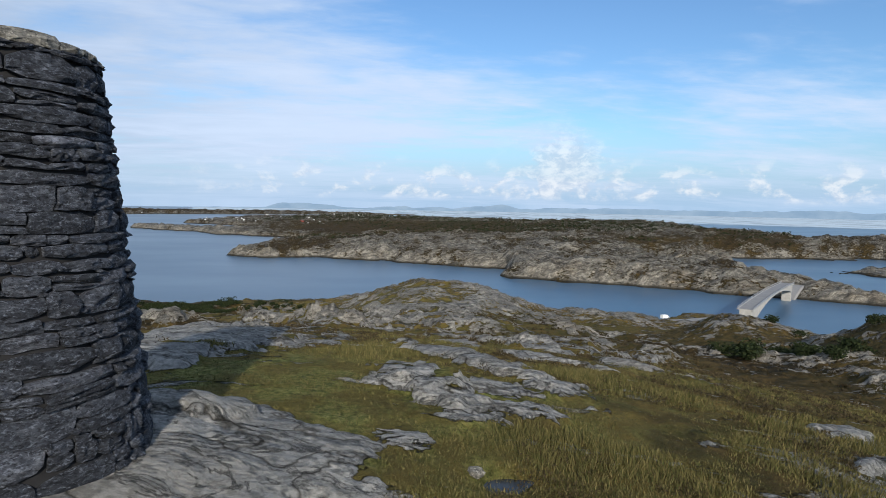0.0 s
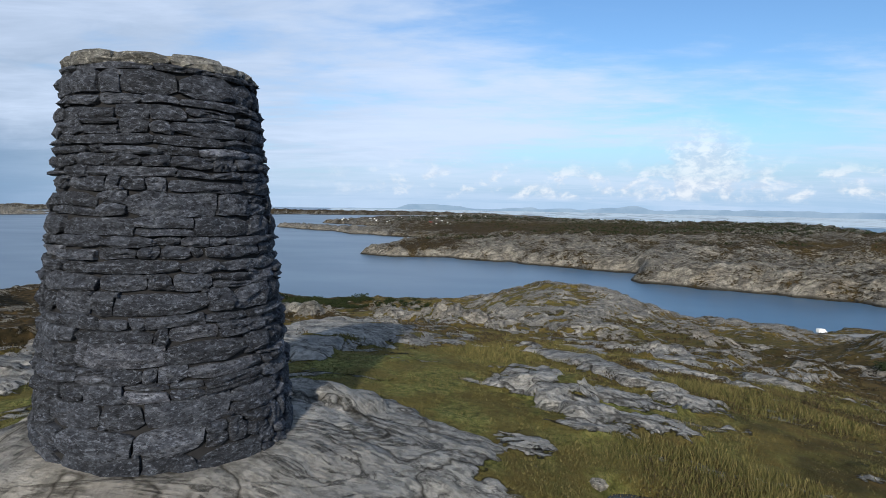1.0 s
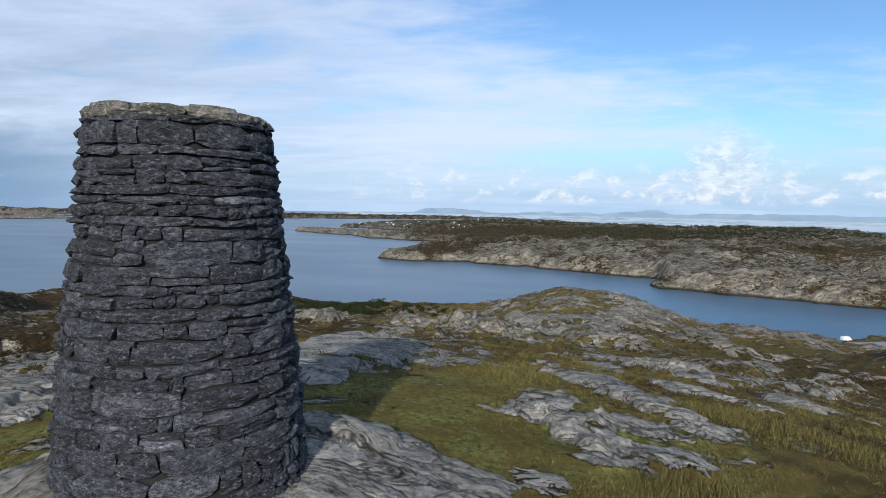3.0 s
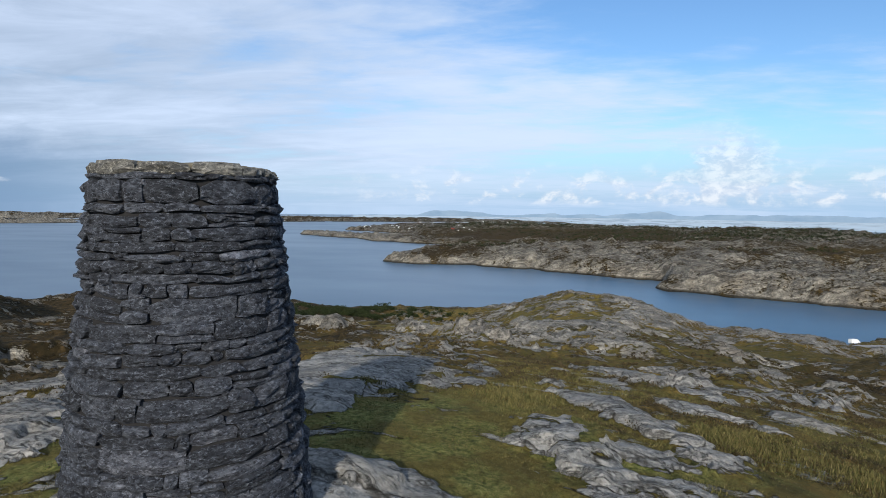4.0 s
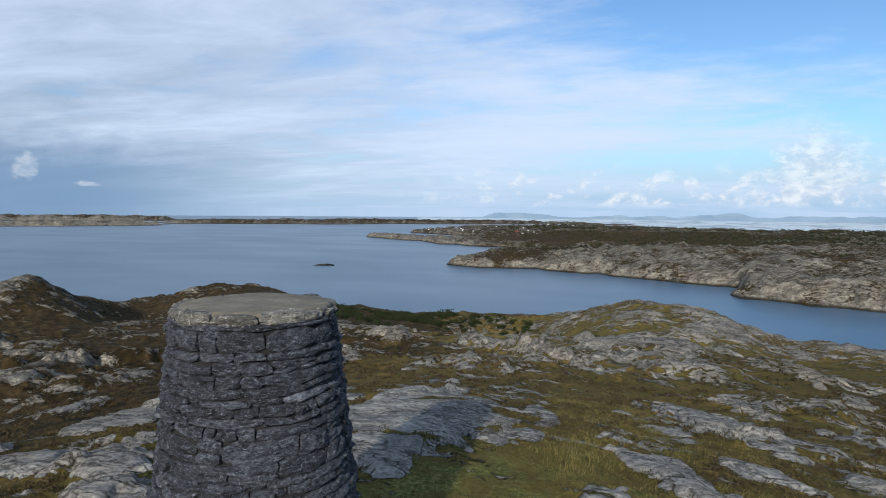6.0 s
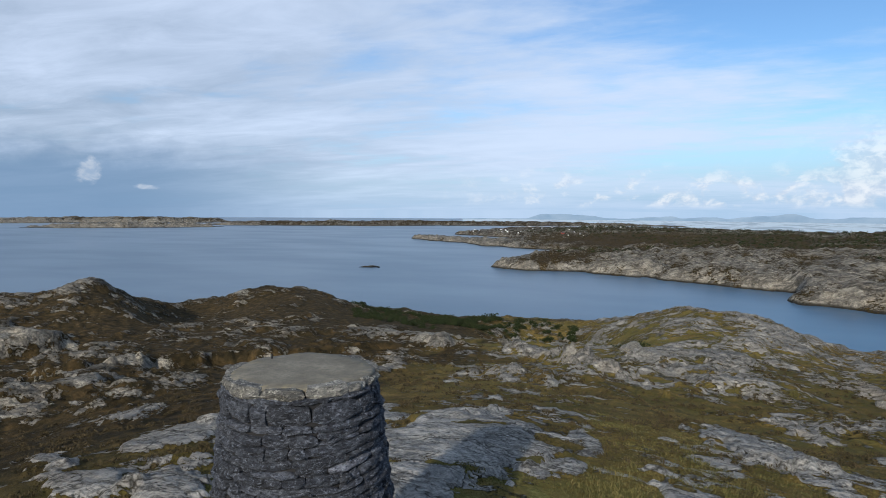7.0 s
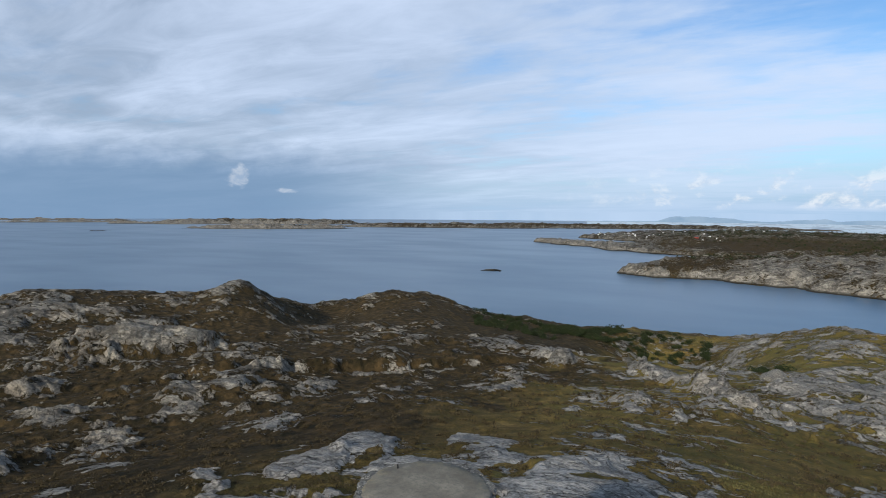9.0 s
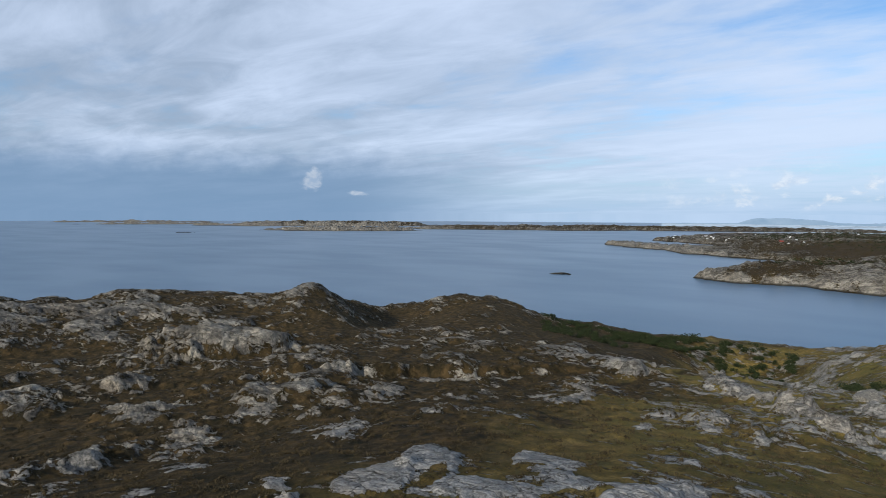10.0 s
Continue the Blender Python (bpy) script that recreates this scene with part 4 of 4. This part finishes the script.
def road_strip(name, pts, width, label):
    verts, faces = [], []
    for k, (x, y) in enumerate(pts):
        x1, y1 = pts[min(k + 1, len(pts) - 1)]
        x0, y0 = pts[max(k - 1, 0)]
        t = Vector((x1 - x0, y1 - y0, 0)).normalized()
        nrm = Vector((-t.y, t.x, 0))
        zc = max(land_z(x, y), land_z(*(Vector((x, y)) + nrm.xy * 3)), land_z(*(Vector((x, y)) - nrm.xy * 3))) + 0.25
        for side, dz in ((-1, -1.5), (-1, 0), (1, 0), (1, -1.5)):
            verts.append(Vector((x, y, zc + dz)) + nrm * (width / 2 + (0.8 if dz else 0)) * side)
    for k in range(len(pts) - 1):
        for q in range(3):
            faces.append((k * 4 + q, k * 4 + q + 1, k * 4 + q + 5, k * 4 + q + 4))
    tagged(new(name, mesh_from(name, verts, faces, ASPHALT)), label, "road", "", "structure")


build_bridge()
road_strip("road", [(100 + 7.0 * k, 226 + 1.2 * math.sin(k * 0.5) + 0.16 * k * k) for k in range(12)], 6.0, "narrow grey asphalt road leading to the bridge")
road_strip("road_over_the_water", [(272 + 5.0 * k, 340 + 4.0 * k) for k in range(5)], 6.0, "narrow grey asphalt road beyond the bridge")


def build_van(x, y, turn, label):
    z = land_z(x, y) + 0.30
    top = empty("van", pose(x, y, z, 0, 0, turn) @ Matrix.Diagonal((0.8, 0.8, 0.8, 1)), label, "van", "vehicles by the road")
    bm = bmesh.new()
    prof = [(-2.5, 0.35), (2.4, 0.35), (2.55, 0.9), (1.7, 1.15), (1.1, 2.1), (-2.4, 2.2), (-2.55, 1.2)]
    a = [bm.verts.new((px, -0.95, pz)) for px, pz in prof]
    b = [bm.verts.new((px, 0.95, pz)) for px, pz in prof]
    bm.faces.new(a)
    bm.faces.new(list(reversed(b)))
    for k in range(len(prof)):
        bm.faces.new((a[k], b[k], b[(k + 1) % len(prof)], a[(k + 1) % len(prof)]))
    bmesh.ops.recalc_face_normals(bm, faces=bm.faces)
    part("body", bm, WHITE, top)
    bm = bmesh.new()
    box(bm, 1.16, -0.85, 1.3, 1.62, 0.85, 1.95, 0.05)
    part("windscreen", bm, PANE, top, "dark glass")
    for px in (-1.6, 1.6):
        for py in (-0.9, 0.9):
            bm = bmesh.new()
            bmesh.ops.create_cone(bm, cap_ends=True, segments=14, radius1=0.36, radius2=0.36, depth=0.25)
            w = part("wheel", bm, SLATE, top)
            w.matrix_local = pose(px, py, 0.36, 90, 0, 0)


build_van(134, 236, 20, "white delivery van parked beside the narrow road")
build_van(276, 345, 40, "white van on the road beyond the bridge")


# ---- houses over the water ----
def build_houses():
    rng = random.Random(23)
    kinds = []
    for mat, lab in ((WHITE, "small white-painted wooden house with a dark gable roof"), (OCHRE, "small ochre wooden house with a dark gable roof"), (RED, "small red wooden boathouse with a dark gable roof")):
        top = empty("house", pose(0, 0, -300), lab, "house", "village houses")
        bm = bmesh.new()
        v = [bm.verts.new(c) for c in ((-5, -4, -1.5), (5, -4, -1.5), (5, 4, -1.5), (-5, 4, -1.5), (-5, -4, 3.2), (5, -4, 3.2), (5, 4, 3.2), (-5, 4, 3.2), (-5, 0, 6.2), (5, 0, 6.2))]
        for f in ((0, 1, 5, 4), (2, 3, 7, 6), (1, 2, 6, 9, 5), (3, 0, 4, 8, 7)):
            bm.faces.new([v[q] for q in f])
        part("wall", bm, mat, top)
        bm = bmesh.new()
        for sgn in (-1, 1):
            q = [bm.verts.new(c) for c in ((-5.4, 0, 6.4), (5.4, 0, 6.4), (5.4, sgn * 4.6, 2.95), (-5.4, sgn * 4.6, 2.95), (-5.4, 0, 6.15), (5.4, 0, 6.15), (5.4, sgn * 4.6, 2.7), (-5.4, sgn * 4.6, 2.7))]
            for f in ((0, 1, 2, 3), (7, 6, 5, 4), (2, 6, 7, 3), (1, 5, 6, 2), (3, 7, 4, 0)):
                bm.faces.new([q[w] for w in f])
        bmesh.ops.recalc_face_normals(bm, faces=bm.faces)
        roof = part("roof", bm, SLATE, top)
        bm = bmesh.new()
        box(bm, 1.5, -0.4, 5.6, 2.3, 0.4, 7.3)
        part("chimney", bm, SLATE, roof)
        for k in range(3):
            bm = bmesh.new()
            box(bm, -3.9 + 3 * k, -4.06, 1.0, -2.7 + 3 * k, -3.98, 2.3)
            part("window", bm, PANE, top)
        bm = bmesh.new()
        box(bm, 4.98, -0.6, -0.2, 5.06, 0.6, 2.0)
        part("door", bm, SLATE, top)
        kinds.append(top)
    first = dict.fromkeys(range(3), True)
    spots = [(rng.gauss(14.0, 3.6), rng.uniform(1500, 2250)) for _ in range(60)] + [(rng.uniform(14, 34), rng.uniform(2000, 2500)) for _ in range(25)] + [(rng.uniform(2.5, 6.5), rng.uniform(1250, 1400)) for _ in range(6)] + [(rng.gauss(6.5, 4.5), rng.uniform(1350, 2300)) for _ in range(46)]
    for bdeg, d in spots:
        a = radians(bdeg)
        x, y = PC[0] - d * math.sin(a), PC[1] + d * math.cos(a)
        z = land_z(x, y)
        if z < SEA + 2.5:
            continue
        k = rng.choice((0,) * 14 + (1, 2))
        m = pose(x, y, z + 0.4, 0, 0, rng.uniform(0, 360)) @ Matrix.Diagonal((0.62, 0.62, 0.62, 1))
        if first[k]:
            kinds[k].matrix_world, first[k] = m, False
        else:
            copy_thing(kinds[k], m)


build_houses()


# ---- plants and loose stones ----
def leaf_material(name, dark, mid, light):
    m, add, link, b = material(name, 0.8)
    b.inputs["Specular IOR Level"].default_value = 0.12
    isl = add("ShaderNodeNewGeometry").outputs["Random Per Island"]
    link(ramped(add, link, isl, (0.0, dark), (0.55, mid), (1.0, light)), b.inputs["Base Color"])
    return m


GRASS = leaf_material("grass_blades", (0.040, 0.046, 0.014), (0.100, 0.092, 0.031), (0.180, 0.148, 0.064))
HEATHER = leaf_material("heather", (0.022, 0.018, 0.009), (0.050, 0.038, 0.019), (0.075, 0.058, 0.030))
LEAF = leaf_material("shrub_leaves", (0.008, 0.013, 0.005), (0.019, 0.029, 0.010), (0.040, 0.050, 0.019))
BARK = plain("bark", (0.09, 0.075, 0.06), 0.9, 0.3, 8.0)
PALE = masonry_material("boulder", (0.07, 0.07, 0.065), (0.14, 0.135, 0.12), (0.20, 0.19, 0.165))


def triangles(name, pts, mat, label, category):
    """Loose triangles as one mesh; pts is an array of n x 3 x 3."""
    n = len(pts)
    me = bpy.data.meshes.new(name)
    me.vertices.add(n * 3)
    me.vertices.foreach_set("co", pts.ravel())
    me.loops.add(n * 3)
    me.loops.foreach_set("vertex_index", np.arange(n * 3))
    me.polygons.add(n)
    me.polygons.foreach_set("loop_start", np.arange(n) * 3)
    me.update(calc_edges=True)
    me.materials.append(mat)
    return tagged(new(name, me), label, category, "", "stuff")


def scatter(rng, count, r0, r1, keep):
    r = r0 * np.exp(rng.rand(count) * math.log(r1 / r0))
    a = np.radians(rng.uniform(-52, 80, count))
    x, y = PC[0] - r * np.sin(a), PC[1] + r * np.cos(a)
    z, rock, lush, wood, rock_dark = land(x, y)
    ok = keep(x, y, rock, lush) & (np.hypot(x - TOWER[0], y - TOWER[1]) > 1.7)
    return x[ok], y[ok], z[ok], lush[ok], r[ok]


def build_grass():
    rng = np.random.RandomState(31)
    x, y, z, lush, r = scatter(rng, 130000, 2.5, 34.0, lambda x, y, rock, lush: (rock < -0.10) & ((x > 3.0) | (lush > 0.45)))
    tall = 0.035 + (1 - 0.65 * smooth(12, 30, r)) * (0.21 * np.clip(fbm(x / 3.0, y / 3.0, 3, 0.5, 91.0) + 0.45, 0, 1)) * (1 - 0.9 * lush)
    n, k = len(x), 6
    a = rng.rand(n, k) * 2 * np.pi
    h = tall[:, None] * rng.uniform(0.6, 1.25, (n, k))
    w = (0.003 + 0.00055 * np.clip(r, 4, 40))[:, None] * rng.uniform(0.7, 1.3, (n, k))
    bx, by = x[:, None] + 0.07 * rng.randn(n, k), y[:, None] + 0.07 * rng.randn(n, k)
    lean = h * rng.uniform(0.15, 0.75, (n, k))
    la = rng.rand(n, k) * 2 * np.pi
    zb = np.repeat(z[:, None], k, 1) - 0.03
    p = np.stack([np.stack([bx - w * np.cos(a), by - w * np.sin(a), zb], -1), np.stack([bx + w * np.cos(a), by + w * np.sin(a), zb], -1),
                  np.stack([bx + lean * np.cos(la), by + lean * np.sin(la), zb + h], -1)], 2).reshape(-1, 3, 3)
    triangles("grass", p, GRASS, "short olive grass mixed with straw-yellow blades", "grass")


def build_heather():
    rng = np.random.RandomState(37)
    x, y, z, lush, r = scatter(rng, 26000, 3.0, 120.0, lambda x, y, rock, lush: (rock < -0.02) & (lush < 0.6) & (fbm(x / 3.2, y / 3.2, 4, 0.6, 95.0) > 0.02))
    n, k = len(x), 30
    size = rng.uniform(0.08, 0.20, n) * (1 + r / 90)
    d = rng.randn(n, k, 3)
    d /= np.linalg.norm(d, axis=2, keepdims=True)
    d[..., 2] = np.abs(d[..., 2])
    c = np.stack([x, y, z - 0.03], -1)[:, None, :] + d * (size[:, None, None] * np.array([1.0, 1.0, 0.7]) * rng.uniform(0.5, 1.1, (n, k, 1)))
    e1, e2 = rng.randn(n, k, 3), rng.randn(n, k, 3)
    q = np.clip(0.008 + 0.0016 * r, 0.012, 0.12)[:, None, None]
    up = np.zeros((1, 1, 3))
    up[..., 2] = 0.8
    p = np.stack([c + e1 * q * 0.5, c + e2 * q * 0.5, c + (d + up) * q * 0.9], 2).reshape(-1, 3, 3)
    triangles("heather", p, HEATHER, "low brown heather clumps among the rocks", "heather")


def shrub_kind(seed, size):
    rng = random.Random(seed)
    top = empty("shrub", pose(0, 0, -300), "dense dark-green wind-shaped shrub growing in a hollow", "shrub", "shrubs near the shore")
    verts, faces = [], []
    for k in range(5):
        a, ln = k * 1.26 + rng.uniform(-0.3, 0.3), size * rng.uniform(0.5, 0.75)
        tip = Vector((math.cos(a) * ln * 0.6, math.sin(a) * ln * 0.6, ln * 0.8))
        o = len(verts)
        for q in range(5):
            b = 2 * math.pi * q / 5
            verts.append((0.10 * math.cos(b), 0.10 * math.sin(b), -0.4))
        for q in range(5):
            b = 2 * math.pi * q / 5
            verts.append((tip.x + 0.03 * math.cos(b), tip.y + 0.03 * math.sin(b), tip.z))
        faces += [(o + q, o + (q + 1) % 5, o + 5 + (q + 1) % 5, o + 5 + q) for q in range(5)]
    part("trunk", mesh_from("trunk", verts, faces, BARK), None, top)
    verts, faces = [], []
    blobs = [(Vector((rng.gauss(0, 0.45), rng.gauss(0, 0.45), rng.uniform(0.35, 0.8))) * size, size * rng.uniform(0.28, 0.5)) for _ in range(9)]
    for c, rad in blobs:
        for _ in range(60):
            d = Vector((rng.gauss(0, 1), rng.gauss(0, 1), rng.gauss(0.2, 1))).normalized()
            p = c + d * rad * rng.uniform(0.75, 1.08)
            p.z = max(p.z, 0.02)
            e1, e2 = (Vector((rng.gauss(0, 1), rng.gauss(0, 1), rng.gauss(0, 1))).normalized() * size * 0.09 for _ in range(2))
            o = len(verts)
            verts += [p + e1, p + e2, p - e1, p - e2]
            faces.append((o, o + 1, o + 2, o + 3))
    part("crown", mesh_from("crown", verts, faces, LEAF), None, top)
    return top


def build_shrubs():
    rng = random.Random(41)
    kinds = [shrub_kind(k, 1.6) for k in range(3)]
    first = [True] * 3
    spots = []
    for b0, b1, d0, d1, count in ((18.5, 26.5, 168, 214, 80), (5, 19, 192, 214, 170), (-1, 6, 138, 156, 22), (-43, -36, 135, 155, 16), (-44, -32, 78, 114, 48)):
        spots += [(rng.uniform(b0, b1), rng.uniform(d0, d1), rng.uniform(0.4, 0.95)) for _ in range(count)]
    for bdeg, d, sc in spots:
        a = radians(bdeg)
        x, y = PC[0] - d * math.sin(a), PC[1] + d * math.cos(a)
        m = pose(x, y, land_z(x, y) - 0.15, 0, 0, rng.uniform(0, 360))
        k = rng.randrange(3)
        if first[k]:
            kinds[k].matrix_world, first[k] = m, False
        else:
            ob = copy_thing(kinds[k], m)
            ob.scale = (sc * 1.25, sc * 1.25, sc)


def build_boulders():
    rng = random.Random(43)
    for x, y, size, label in ((5.0, 81.5, 1.5, "large rounded pale boulder resting on the hillside"), (1.5, 11.5, 0.12, "pale angular stone lying on the slab"), (6.12, 0.30, 0.10, "wet stone beside a small puddle"),
                              (-6.5, 9.5, 0.4, "grey stone half sunk in heather"), (30.0, 63.0, 0.6, "grey boulder on the heath"),
                              (-1.4, -1.9, 0.12, "small pale stone at the foot of the tower")):
        bm = bmesh.new()
        bmesh.ops.create_icosphere(bm, subdivisions=3, radius=1.0)
        off = Vector((rng.uniform(0, 50), rng.uniform(0, 50), 0))
        for v in bm.verts:
            n = noise.fractal(v.co * 1.1 + off, 1.0, 2.0, 4) * 0.35
            step = round((v.co.z + n) * 3) / 3 * 0.25
            v.co = v.co * (1 + n) + Vector((0, 0, step))
            v.co.x, v.co.y, v.co.z = v.co.x * size * 1.25, v.co.y * size, v.co.z * size * 0.72
        ob = part("boulder", bm, PALE)
        ob.matrix_world = pose(x, y, land_z(x, y) + size * 0.22, 0, 0, rng.uniform(0, 360))
        tagged(ob, label, "boulder", "loose stones")


def build_far_wood():
    """Wind-bent pines on the ridges over the water."""
    rng = np.random.RandomState(53)
    d, a = rng.uniform(700, 1900, 30000), np.radians(rng.uniform(-45, 18, 30000))
    x, y = PC[0] - d * np.sin(a), PC[1] + d * np.cos(a)
    z, rock, lush, wood, rock_dark = land(x, y)
    ok = (wood > 0.9) & (z > SEA + 12)
    x, y, z = x[ok][:7000], y[ok][:7000], z[ok][:7000]
    n, k = len(x), 14
    size = rng.uniform(0.9, 2.4, n)
    q = rng.randn(n, k, 3) * np.array([0.42, 0.42, 0.30])
    c = np.stack([x, y, z + size * 0.75], -1)[:, None, :] + q * size[:, None, None]
    c[..., 2] = np.maximum(c[..., 2], (z + 0.3)[:, None])
    e1, e2 = rng.randn(n, k, 3) * (size * 0.22)[:, None, None], rng.randn(n, k, 3) * (size * 0.22)[:, None, None]
    triangles("far_wood", np.stack([c + e1, c + e2, c - e1 - e2], 2).reshape(-1, 3, 3), LEAF, "dark low pine wood on the ridge over the water", "wood")


build_far_wood()
build_boulders()
build_shrubs()
build_heather()
build_grass()


def build_puddle():
    verts = [(6.5 + 0.42 * math.cos(t) * (1 + 0.2 * math.sin(3 * t)), 0.1 + 0.26 * math.sin(t), 0) for t in (2 * math.pi * k / 24 for k in range(24))]
    z = land_z(6.5, 0.1) + 0.10
    tagged(new("puddle", mesh_from("puddle", [(x, y, z) for x, y, _ in verts], [tuple(range(24))], PANE)), "small dark puddle in the grass", "puddle", "", "structure")


build_puddle()
